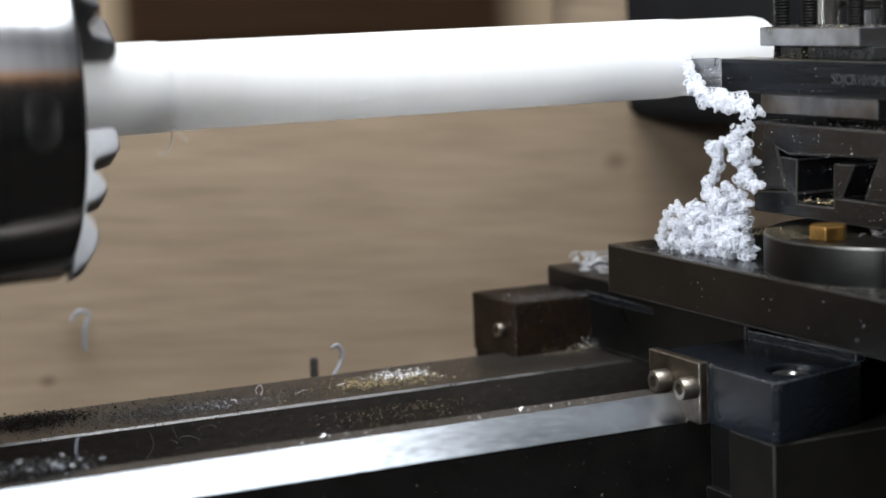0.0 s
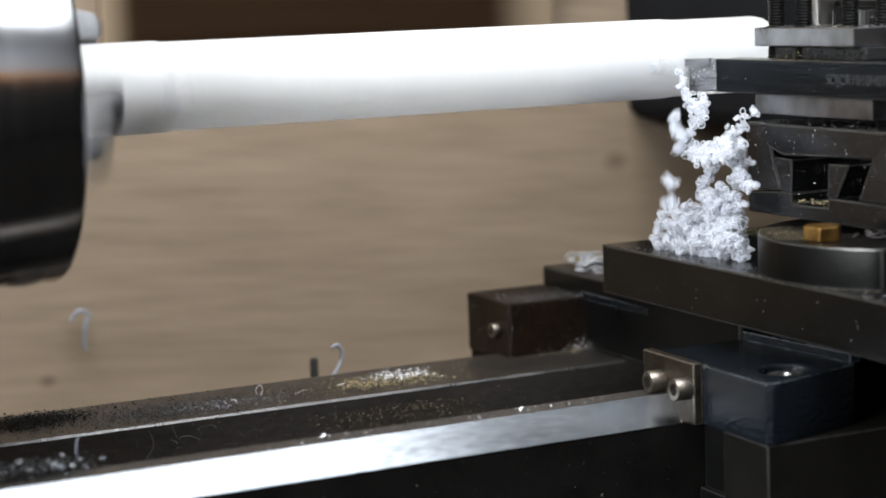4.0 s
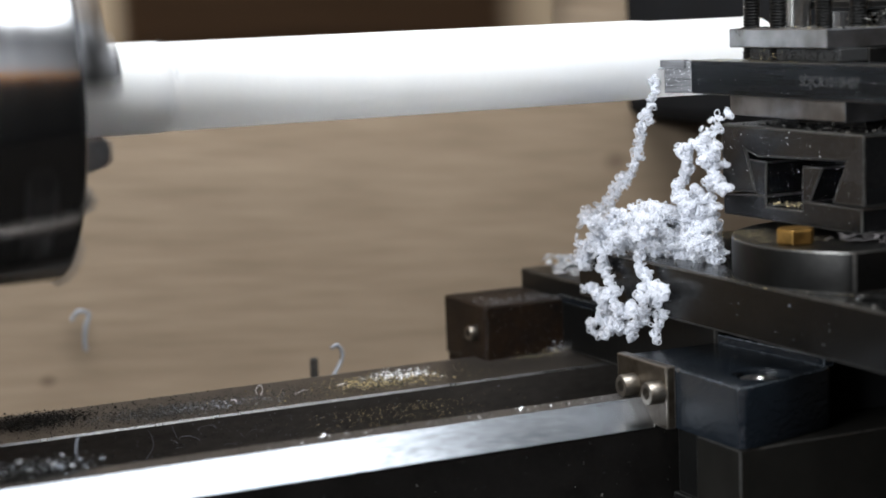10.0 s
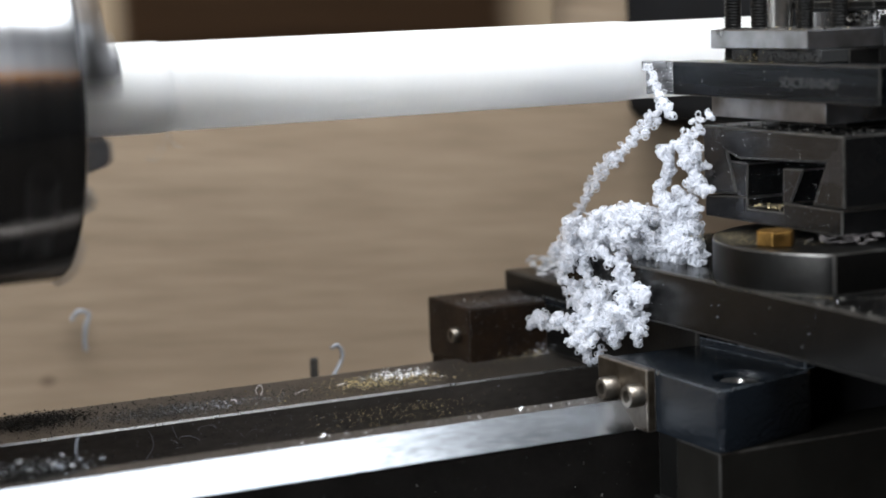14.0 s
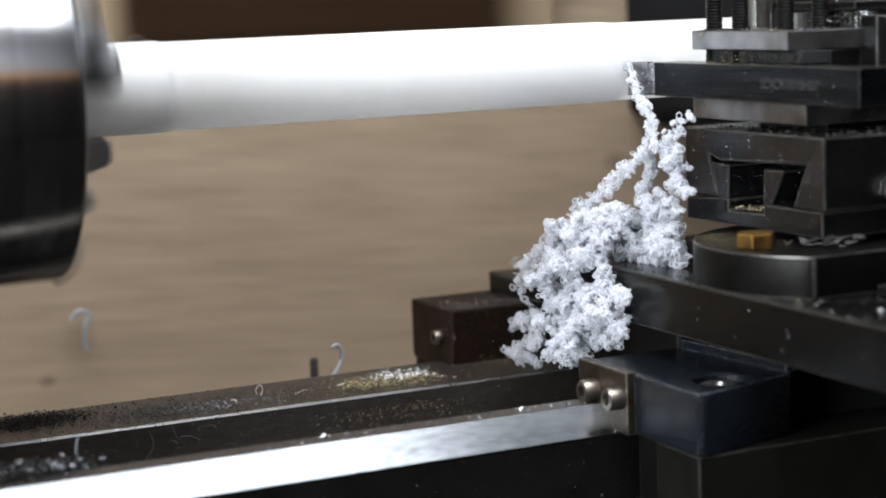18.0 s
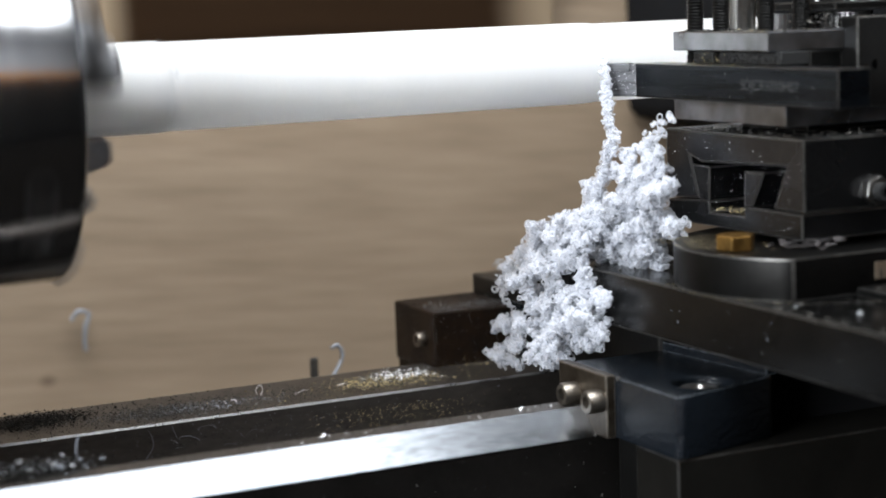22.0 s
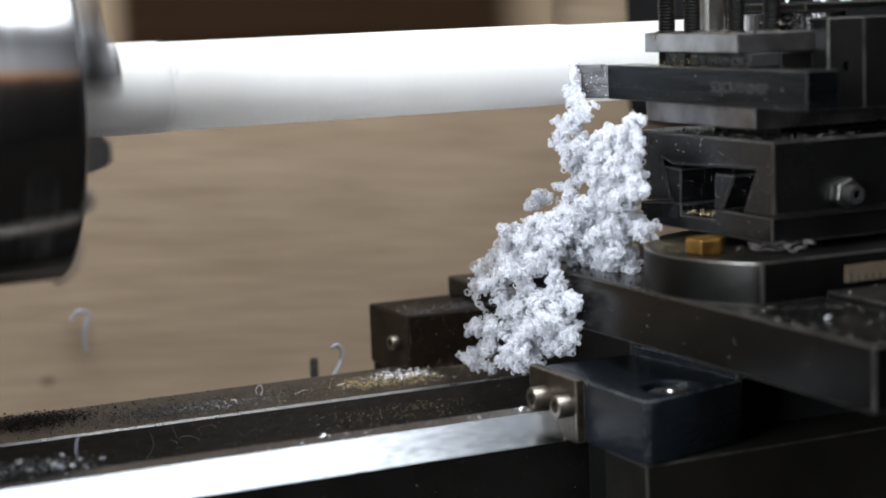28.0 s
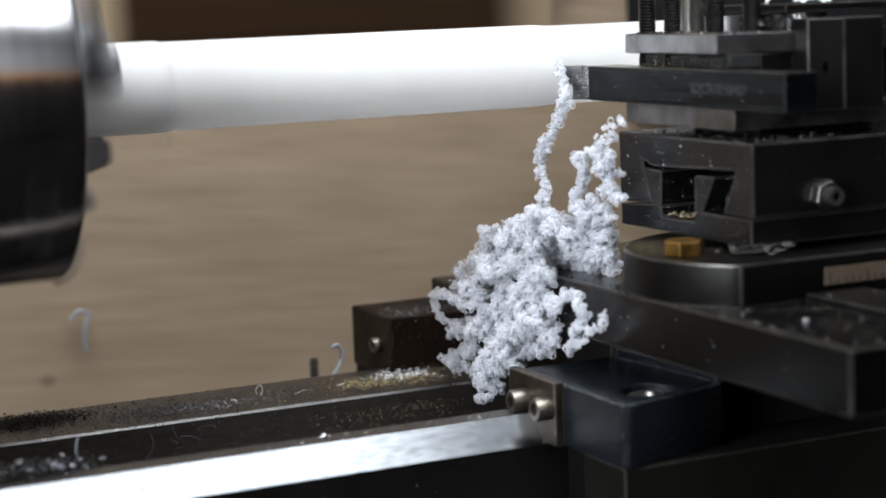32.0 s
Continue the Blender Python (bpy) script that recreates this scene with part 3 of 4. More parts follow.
SECOND = [(184, -9.3, -54.0, 2.7), (184, 3.9, -57.0, 2.9), (182, -0.2, -63.4, 1.7), (181, -9.3, -69.8, 1.9)]
THIRD = [(186, -15.6, -47.9, 4.2), (186, -0.3, -50.4, 3.8), (186, -28.0, -46.7, 3.8), (186, 11.4, -59.5, 3.6), (186, -4.5, -55.6, 3.4), (180, 7.9, -64.3, 2.7), (180, 3.7, -70.6, 2.3), (180, -25.0, -61.5, 2.3), (178, -17.5, -69.9, 2.7), (178, -6.2, -76.9, 3.4), (178, -19.2, -78.4, 3.6), (178, -31.9, -73.3, 3.4), (177, -9.7, -86.3, 3.6), (179, -36.1, -77.1, 2.5), (175, 16.3, -82.6, 2.1)]
FOURTH = [(185, -9.8, -48.7, 4.2), (185, 4.0, -54.5, 4.0), (185, -22.7, -46.4, 3.8), (185, 20.7, -59.7, 2.7), (178, 0.9, -63.6, 3.4), (180, -9.2, -60.4, 3.6), (176, 11.6, -68.1, 3.2), (178, -10.0, -70.0, 4.0), (178, -23.0, -71.5, 4.0), (176, -2.1, -74.2, 3.2), (177, -17.8, -79.7, 4.2), (178, -29.0, -76.0, 3.6), (175, -7.6, -87.7, 3.4), (176, -19.2, -86.0, 3.4), (179, -31.2, -81.2, 2.5), (174, 6.7, -87.6, 2.7), (173, 17.1, -91.4, 2.1), (180, -26.2, -64.9, 2.5), (180, -13.0, -60.2, 3.4), (181, -20.0, -56.0, 3.4)]
COLUMN = [(193, -32.2, -55.8, 2.7), (193, -42.4, -52.6, 3.6), (193, -28.3, -49.9, 3.8), (193, -40.6, -47.6, 4.2), (193, -15.9, -44.6, 3.4), (193, -26.6, -42.6, 4.0), (193, -52.4, -45.4, 2.9), (193, -46.9, -39.8, 4.2), (193, -37.0, -38.6, 4.2), (193, -17.4, -37.5, 3.4), (193, -51.0, -34.4, 2.9), (193, -41.3, -32.0, 4.2), (193, -31.3, -31.2, 3.8), (193, -52.1, -30.2, 2.9), (193, -45.5, -25.6, 4.0), (193, -35.7, -25.2, 4.0), (193, -25.4, -25.8, 2.5), (193, -15.8, -27.4, 1.9), (193, -37.9, -19.9, 3.2), (193, -47.8, -18.4, 2.9)]
LATER = [(193, 2.3, -41.3, 3.0), (193, -11.3, -24.1, 3.0), (193, -22.0, -21.0, 3.0), (193, -16.0, -31.0, 3.0), (193, -20.1, -15.7, 2.4)]
FALLEN = [(184, -39.3, -48.0, 3.6), (184, -31.0, -45.7, 4.2), (184, -23.9, -53.7, 4.2), (182, -29.4, -60.3, 3.4), (184, -17.7, -47.0, 4.2), (180, -22.1, -61.0, 4.0), (180, -30.1, -74.7, 2.5), (178, -20.9, -69.4, 4.0), (178, -12.4, -59.8, 4.2), (184, -6.0, -51.4, 4.2), (178, -24.8, -77.3, 3.8), (176, -15.0, -77.5, 4.2), (176, -11.0, -68.4, 4.2), (176, -21.4, -84.0, 3.4), (173, -10.9, -86.4, 3.8), (174, -4.8, -77.7, 4.2), (173, -2.6, -69.2, 3.8), (175, -4.1, -60.5, 4.2), (171, -9.7, -92.4, 2.5), (184, 8.7, -56.2, 3.6)]
STRINGS = []


def string_at(t, *points):
    STRINGS.append((t, [Vector(p) for p in points]))


string_at(0, (197.5, -12.5, -1.8), (193.8, -18.2, -5.8), (192.5, -25.6, -10.4), (191.2, -38.1, -11.9), (190.0, -54.4, -12.1))
string_at(1, (197.5, -10.8, -2.7), (193.8, -19.4, -6.6), (192.5, -28.0, -11.1), (191.2, -43.7, -12.2), (190.0, -58.9, -15.0))
string_at(2, (197.5, -12.3, -4.4), (194.1, -16.5, -8.4), (193.6, -20.8, -13.0), (193.2, -31.6, -13.9), (192.8, -22.2, -20.3), (192.3, -21.5, -23.7), (191.9, -33.3, -26.0), (191.4, -45.1, -21.6), (191.0, -55.9, -16.5))
string_at(3, (197.5, -12.3, -4.4), (194.1, -16.6, -8.4), (193.6, -20.9, -12.9), (193.2, -31.7, -13.9), (192.8, -22.3, -20.2), (192.3, -21.6, -23.7), (191.9, -33.3, -25.9), (191.4, -45.1, -21.6), (191.0, -56.0, -16.4))
string_at(3.5, (197.5, -12.2, -4.3), (194.1, -16.5, -8.4), (193.6, -20.8, -12.9), (193.2, -31.6, -13.9), (192.8, -22.2, -20.2), (192.3, -21.5, -23.7), (191.9, -33.2, -25.9), (191.4, -45.1, -21.5), (191.0, -55.9, -16.4))
string_at(5.5, (197.5, -9.7, -1.1), (194.2, -14.5, -13.5), (193.3, -13.1, -24.9), (192.5, -5.9, -34.1), (191.7, -8.5, -44.5), (190.8, 2.7, -59.9), (190.0, 3.5, -70.8))
string_at(6, (197.5, -10.4, -1.1), (194.3, -12.7, -13.6), (193.6, -5.3, -22.6), (192.9, 11.9, -34.0), (192.1, -3.7, -34.2), (191.4, -11.1, -44.2), (190.7, 10.3, -55.1), (190.0, 1.2, -72.3))
string_at(7, (197.5, -12.0, -0.8), (194.0, -13.2, -13.1), (193.0, -7.4, -25.9), (192.0, -3.0, -40.9), (191.0, -2.8, -51.9), (190.0, 8.6, -56.6))
string_at(8, (197.5, -13.8, -0.7), (194.0, -22.3, -14.4), (193.0, -11.1, -27.5), (192.0, 4.8, -35.0), (191.0, 5.0, -45.1), (190.0, 2.4, -54.0))
string_at(9, (197.5, -10.4, -0.8), (194.3, -13.7, -7.2), (193.6, -27.4, -13.6), (192.9, -13.9, -18.4), (192.1, -6.5, -25.7), (191.4, 13.6, -34.9), (190.7, 11.0, -43.8), (190.0, 6.6, -50.6))
string_at(10, (197.5, -12.4, -1.3), (193.8, -10.3, -16.6), (192.5, -3.2, -33.2), (191.2, 9.6, -45.2), (190.0, 26.8, -52.4))
string_at(11, (197.5, -11.4, -0.5), (193.8, -15.1, -12.6), (192.5, -34.0, -17.1), (191.2, -25.0, -33.3), (190.0, 4.7, -46.4))
string_at(12, (197.5, -10.8, -1.1), (193.8, -7.4, -14.6), (192.5, 1.8, -27.8), (191.3, 3.5, -35.1), (190.0, 3.3, -46.1))
string_at(13, (197.5, -13.8, -0.5), (194.2, -14.6, -9.4), (193.3, -24.5, -13.3), (192.5, -8.2, -26.9), (191.7, 11.9, -38.0), (190.8, 37.4, -51.1), (190.0, 36.5, -60.5))
string_at(14, (197.5, -14.1, -0.9), (193.8, -32.8, -13.4), (192.5, -11.0, -24.9), (191.2, 9.1, -39.1), (190.0, 27.1, -57.5))
string_at(16.5, (197.5, -13.3, -1.2), (193.8, -11.2, -15.2), (192.5, -0.8, -26.1), (191.2, 4.8, -38.8), (190.0, 14.2, -52.1))
string_at(17, (197.5, -11.7, -0.7), (193.8, -11.0, -19.3), (192.5, 4.2, -32.9), (191.2, 25.0, -43.6), (190.0, 39.8, -54.5))
string_at(18, (197.5, -14.4, -0.6), (193.8, -28.9, -11.5), (192.5, -37.1, -21.4), (191.2, -15.2, -36.6), (190.0, 8.9, -47.6))
string_at(19, (197.5, -14.8, 0.0), (194.0, -18.0, -8.7), (193.0, -20.7, -21.3), (192.0, -8.5, -29.7), (191.0, -16.8, -33.4), (190.0, -11.3, -42.4))
string_at(20, (197.5, -13.9, -0.4), (193.8, -17.7, -11.7), (192.5, -8.8, -20.9), (191.3, -29.5, -24.8), (190.0, -15.7, -38.1))
string_at(21, (197.5, -12.9, -0.4), (193.8, -23.9, -7.9), (192.5, -37.1, -12.0), (191.3, -24.2, -21.6), (190.0, -11.2, -40.0))
string_at(22, (197.5, -13.7, -0.3), (193.8, -18.3, -9.8), (192.5, -24.8, -23.3), (191.2, -19.4, -34.0), (190.0, -12.0, -39.8))
string_at(23, (197.5, -13.5, -0.2), (193.8, -18.6, -5.8), (192.5, -24.8, -12.3), (191.2, -31.3, -23.6), (190.0, -31.3, -33.5))
string_at(24, (197.5, -12.5, -0.1), (193.8, -17.1, -11.3), (192.5, -33.0, -13.5), (191.2, -30.8, -23.5), (190.0, -30.9, -31.7))
string_at(25, (197.5, -15.4, -0.0), (193.3, -20.5, -14.6), (191.7, -26.5, -19.5), (190.0, -32.1, -29.8))
string_at(28, (197.5, -12.8, -0.3), (193.8, -14.9, -8.9), (192.5, -27.0, -13.4), (191.2, -11.8, -19.0), (190.0, -17.1, -27.1))
string_at(29, (197.5, -13.9, -0.2), (193.3, -14.8, -12.1), (191.7, -5.1, -18.2), (190.0, -16.6, -25.3))
string_at(29.6, (197.5, -14.7, -0.2), (193.3, -11.3, -13.9), (191.7, -6.8, -20.8), (190.0, -13.0, -28.9))
string_at(30, (197.5, -15.2, -0.1), (192.5, -2.5, -15.5), (190.0, 13.5, -29.7))
string_at(30.3, (197.5, -15.4, -0.1), (192.5, -11.2, -17.2), (190.0, 2.3, -45.5))
string_at(31, (197.5, -16.5, -0.0), (193.3, -12.1, -25.1), (191.7, -7.5, -39.3), (190.0, -5.3, -48.2))
string_at(32, (197.5, -13.7, 0.5), (194.0, -24.5, -9.8), (193.0, -15.4, -19.4), (192.0, -9.6, -29.0), (191.0, -14.6, -35.3), (190.0, -13.4, -43.9))

swarf = thing("plastic_swarf", 197, -30, -60, "growing tangle of curly white plastic swarf on the slide", "swarf")
SW0 = Vector((197, -30, -60))
BAR_INSIDE = Vector((176, 0, 0))      # still part of the bar, inside it
TIP = Vector((197.5, -13.5, -3))
STRANDS = []                          # each strand with its rows


def swarf_part(mesh, rows, along=None):
    """A piece of the tangle with its rows; along: the way that it stretches, laid along the bar until it is cut."""
    ob = new("strand", mesh)
    ob.parent = swarf
    poses = [(t, Matrix.Translation((p - SW0) * MM)) for t, p in rows]
    if along is not None and len(rows) > 3:
        q = along.rotation_difference(Vector((1, 0, 0)))
        for i, k in ((0, 1.0), (1, 1.0), (2, 0.5)):
            poses[i] = (poses[i][0], poses[i][1] @ Quaternion().slerp(q, k).to_matrix().to_4x4())
    STRANDS.append((ob, poses))
    ob.matrix_basis = poses[0][1]
    return ob


def strand(home, r, rows, seed, toward=()):
    rng = random.Random(seed)
    ends = [(p - home) * rng.uniform(0.75, 1.0) for p in toward] or [Vector((r, 0, 0))]
    if len(rows) > 2:
        # what is still inside the bar must fit in it
        for e in ends:
            k = min(1.0, 8.0 / max(0.1, math.hypot(e.y, e.z)))
            e.y, e.z = e.y * k, e.z * k
    return swarf_part(tuft_mesh(seed, r * 0.95, ends, 7.5 * r), rows)


def run(born, x, *points, fall=None):
    """A run of chip in the plane x = const, from (y, z) points; it drops there when it is born, and slumps at the end where fall says so."""
    pts = [Vector((x + 1.6 * math.sin(2.3 * i + y), y, z)) for i, (y, z) in enumerate(points)]
    home = sum(pts, Vector()) / len(pts)
    seed = int(abs(home.y * 100) + abs(home.z * 10000))
    rows = [(0, home), (32, home)] if born == 0 else lands(home, born, seed) + [(32, home)]
    if fall:
        g = Vector(fall)
        half = Vector((187, home.y + 24, home.z - 9))
        rows = rows[:-1] + [(29.7, home), (29.95, half), (30.3, g), (32, g)]
    far = max((p - home for p in pts), key=lambda d: d.length)
    swarf_part(run_mesh(seed, [p - home for p in pts]), rows, far)


def nearest(home, others, k=2):
    """The neighbours of a tuft, to which its strand reaches."""
    near = sorted((o for o in others if (o - home).length > 0.1), key=lambda o: (o - home).length)
    return [o for o in near[:k] if (o - home).length < 20]


def lands(home, t, seed):
    """Rows of a strand that leaves the bar at the tip about t and drops to its home."""
    rng = random.Random(seed)
    inside = BAR_INSIDE + Vector((rng.uniform(-14, 14), rng.uniform(-1, 1), rng.uniform(-1, 1)))
    mid = TIP.lerp(home, 0.55) + Vector((-3, rng.uniform(-2, 2), 3))
    return [(0, inside), (t, inside), (t + 0.13, TIP), (t + 0.37, mid), (t + 0.6, home)]


seed = 100
centres = [Vector(c[:3]) for c in CLUMP]
for c, r in zip(centres, [c[3] for c in CLUMP]):
    for k in range(8 if r > 3.3 else 3):
        seed += 1
        rng = random.Random(seed)
        h = c + (Vector((rng.uniform(-3.5, 3.5), rng.uniform(-2, 2), rng.uniform(-2, 2))) * min(1, r / 3.5) if k else Vector())
        strand(h, r, [(0, h), (32, h)], seed, nearest(h, centres) if k else ())
for stage, t0, t1 in ((HANGING, 3.6, 4.9), (SECOND, 6.2, 6.9), (THIRD, 8.2, 12.3), (FOURTH, 13.2, 17.3)):
    centres = [Vector(c[:3]) for c in stage]
    for i, (x, y, z, r) in enumerate(stage):
        t = t0 + (t1 - t0) * i / (len(stage) - 1)
        t = math.floor(t) + 0.1 + 0.3 * (t - math.floor(t)) if t > 5.5 else t
        for k in range(3 if r > 3.3 else 2 if r > 2.4 else 1):
            seed += 1
            rng = random.Random(seed)
            h = Vector((x, y, z)) + Vector((rng.uniform(-4, 3), rng.uniform(-1.5, 1.5), rng.uniform(-1.5, 1.5))) * k
            strand(h, r, lands(h, t + 0.04 * k, seed) + [(32, h)], seed, nearest(h, centres) if r > 3.3 else ())
centres = [Vector(c[:3]) for c in COLUMN]
for i, ((x, y, z, r), (x2, y2, z2, r2)) in enumerate(zip(COLUMN + LATER, FALLEN + FALLEN[-6:-1])):
    h, g = Vector((x, y, z)), Vector((x2, y2, z2))
    t = 19.1 + 5.4 * (i / 19) ** 1.5 if i < 20 else 25.4 + 0.7 * (i - 20)
    t = math.floor(t) + 0.1 + 0.3 * (t - math.floor(t))
    for k in range(4 if r > 3.3 else 3):
        seed += 1
        rng = random.Random(seed)
        o = Vector((rng.uniform(-3, 3), rng.uniform(-2.5, 2.5), rng.uniform(-3, 3))) * k * 0.7
        half = Vector((187, h.y + 24, h.z - 9))
        strand(h + o, r, lands(h + o, t + 0.05 * k, seed) + [(29.7, h + o), (29.95, half + o), (30.3, g + o * 0.8), (32, g + o * 0.8)], seed, nearest(h + o, centres, 1) if r > 3.3 else ())

# runs that can be told apart: when each drops, its plane, and its way down
run(0, 197, (-51.9, -13.5), (-49.2, -15.7), (-44.6, -17.5), (-42.6, -20.1), (-37.0, -22.0), (-34.0, -24.8))
run(0, 197, (-26.3, -25.8), (-29.1, -28.8), (-27.0, -32.2), (-24.0, -35.7), (-18.9, -38.8), (-22.8, -40.6), (-19.7, -43.1))
run(0, 197, (-26.3, -25.8), (-34.0, -24.8), (-39.6, -27.1), (-46.2, -23.6))
run(0, 197, (-35.9, -26.3), (-36.7, -29.4), (-40.4, -32.4), (-45.0, -35.7), (-50.4, -36.3))
run(0, 197, (-25.8, -41.0), (-35.5, -38.0), (-42.9, -41.7))
run(0, 196, (-15.6, -45.1), (-23.6, -47.7), (-35.3, -44.5), (-44.8, -42.6))
run(0, 194, (-8.0, -51.2), (-15.4, -51.7), (-27.4, -51.7), (-42.8, -47.0))
run(0, 192, (-1.5, -56.8), (-11.1, -56.6), (-23.3, -55.4), (-38.9, -52.7))
run(0, 196, (-15.0, -58.4), (-25.1, -58.4), (-34.8, -58.6), (-42.5, -57.6))
run(0, 194, (-9.1, -51.8), (-1.7, -53.2), (-5.2, -48.3), (-14.5, -46.3), (-19.5, -48.5))
run(0, 194, (-1.7, -53.7), (0.5, -58.1), (-4.1, -59.8), (-11.5, -58.3), (-16.9, -59.9))
run(3.7, 181, (-24.5, -57.0), (-24.4, -60.3), (-27.2, -64.3), (-26.1, -67.7))
run(3.9, 181, (-26.1, -67.7), (-32.2, -65.8), (-38.1, -65.6), (-40.9, -67.9), (-34.1, -67.7))
run(4.1, 181, (-28.0, -69.6), (-31.9, -72.3), (-34.7, -76.3), (-31.6, -79.9), (-34.5, -82.8))
run(4.3, 181, (-19.7, -72.9), (-23.7, -75.6), (-23.5, -80.1))
run(4.5, 181, (-17.5, -75.4), (-11.0, -79.7), (-15.1, -82.4), (-19.3, -82.9))
run(4.7, 181, (-6.8, -76.9), (-4.7, -75.5), (-0.1, -80.1), (3.4, -84.0), (-3.2, -84.7), (-8.8, -81.1))
run(6.1, 183, (-17.3, -53.6), (-6.7, -53.6), (2.0, -52.8), (4.3, -54.7))
run(6.1, 183, (4.3, -54.7), (8.9, -58.0), (0.0, -58.8), (-4.4, -57.2))
run(6.2, 182, (-2.1, -59.7), (-1.9, -64.2), (-5.0, -67.2), (-8.1, -69.1))
run(6.3, 181, (-1.5, -72.2), (-10.1, -72.2), (-12.2, -74.1), (-14.2, -76.1))
run(8.2, 187, (13.0, -56.4), (8.2, -51.3), (-3.2, -46.9))
run(8.3, 187, (-3.2, -46.9), (-14.1, -43.7), (-26.5, -42.7), (-32.5, -44.3))
run(9.2, 187, (1.5, -51.8), (-9.4, -53.0), (-20.1, -49.7), (-30.2, -50.9))
run(9.3, 187, (27.7, -66.1), (20.3, -61.7), (10.8, -58.4))
run(10.2, 187, (10.8, -58.4), (-0.4, -58.4), (-11.4, -55.0))
run(10.3, 180, (14.9, -65.1), (12.7, -68.3), (5.8, -67.4), (1.3, -69.1), (6.1, -73.1), (1.7, -76.0))
run(11.1, 180, (-12.6, -56.4), (-21.0, -58.7), (-27.1, -60.2), (-24.8, -64.8), (-22.6, -67.2))
run(11.2, 180, (-5.2, -71.7), (-11.8, -71.9), (-18.4, -67.7), (-14.3, -65.0))
run(11.3, 180, (1.8, -78.2), (-7.0, -79.2), (-18.0, -75.5), (-26.4, -75.4))
run(11.4, 179, (2.1, -84.0), (-2.1, -89.0), (-10.8, -90.9), (-13.2, -87.2))
run(12.1, 180, (-17.8, -79.9), (-21.9, -83.7), (-26.2, -79.7))
run(12.2, 179, (33.1, -86.2), (25.5, -82.1), (18.4, -83.5))
run(12.3, 179, (20.8, -83.8), (8.9, -82.7), (2.0, -80.5))
run(13.1, 177, (-1.9, -47.7), (-0.4, -52.3), (3.3, -57.1), (-3.5, -58.6))
run(14.6, 177, (10.5, -59.0), (15.6, -64.1), (23.3, -69.6), (21.1, -74.0), (16.4, -76.8))
run(14.9, 177, (1.3, -61.3), (-7.6, -64.7), (-16.5, -64.7))
run(15.3, 177, (24.7, -90.8), (17.2, -88.4), (7.4, -84.6))
run(15.7, 177, (30.0, -93.9), (12.8, -94.6), (17.5, -93.1))
run(16.1, 177, (0.2, -81.3), (-6.4, -85.9), (-10.6, -89.7), (-19.6, -87.1))
run(17.1, 177, (14.1, -78.8), (7.2, -81.2), (-2.3, -78.7))
run(17.2, 186, (-13.1, -46.6), (-19.8, -43.9), (-30.4, -41.9))
run(23.2, 193, (-16.9, -26.8), (-23.4, -24.9), (-27.7, -21.5), (-31.9, -20.2), (-38.0, -17.3), fall=(176, 4, -66))
run(21.2, 193, (-7.7, -36.6), (-14.3, -35.0), (-23.0, -32.3), (-27.3, -29.9), fall=(180, 0, -56))
run(20.2, 193, (-11.8, -40.6), (-20.4, -41.0), (-26.9, -37.3), fall=(178, -16, -64))
run(24.1, 193, (-47.9, -15.3), (-51.6, -19.2), (-55.2, -23.0), fall=(174, -8, -82))
run(22.2, 193, (-51.2, -28.3), (-54.9, -32.0), (-58.5, -34.8), fall=(178, -26, -72))
run(30.4, 173, (3.7, -71.4), (14.9, -70.2), (25.7, -72.5), (23.9, -76.5), (16.7, -80.1), (4.5, -81.5))
run(30.4, 172, (-7.6, -93.0), (-5.3, -96.4), (-6.9, -99.0), (-14.0, -97.0))
run(31.1, 179, (-43.2, -63.4), (-51.5, -63.3), (-55.3, -66.8))
run(31.2, 179, (-55.3, -66.8), (-53.0, -72.2), (-48.5, -80.0))
run(31.3, 179, (-50.7, -76.6), (-58.9, -73.3), (-65.1, -68.4), (-67.2, -65.2))

# the string that runs from the tip down to the pile
NLINK = 14
for i in range(NLINK):
    rows = []
    for t, pts in STRINGS:
        d = [0.0]
        for a, b in zip(pts, pts[1:]):
            d.append(d[-1] + (b - a).length)
        want = d[-1] * (i + 1.15) / (NLINK + 0.65)
        k = max(j for j in range(len(pts) - 1) if d[j] <= want)
        u = (want - d[k]) / (d[k + 1] - d[k])
        p = pts[k].lerp(pts[k + 1], u)
        way = ((pts[k + 1] - pts[k]).normalized() + Vector((0, 0, -0.55))).normalized()
        q = way.to_track_quat("-Z", "Y").to_matrix().to_4x4()
        rows.append((t, Matrix.Translation((p - SW0) * MM) @ q))
    ob = new("string_run", LINKS[i % len(LINKS)])
    ob.parent = swarf
    ob.matrix_basis = rows[0][1]
    STRANDS.append((ob, rows))
RIDERS.append(swarf)

# ---- chips, dust and lint ----
M_BRASSCHIP = mat("brass_chips", (0.32, 0.255, 0.135), 0.45, 0.25, 0.9, 900, 0, 90, tint=(0.04, 0.03, 0.018), island=True)
M_DUST = mat("dark_dust", (0.045, 0.041, 0.036), 0.6, 0.2, 0.9, 900, 0, 90, tint=(0.004, 0.0038, 0.0035), island=True)
M_GRIT = mat("black_iron_grit", (0.012, 0.011, 0.01), 0.55, 0.0, 0.9, 900, 0, 90, tint=(0.0015, 0.0015, 0.0015), spec=0.12, island=True)
M_FLECK = mat("pale_flecks", (0.75, 0.76, 0.78), 0.45, 0.0, 0.3, 900, 0, 90, island=True)
M_FLUFF = mat("dusty_fluff", (0.07, 0.062, 0.062), 0.7, 0.0, 0.5, 900, 0, 90, island=True)
M_PALE = mat("dusty_swarf", (0.36, 0.36, 0.375), 0.6, 0.0, 0.3, 900, 0, 90, island=True)
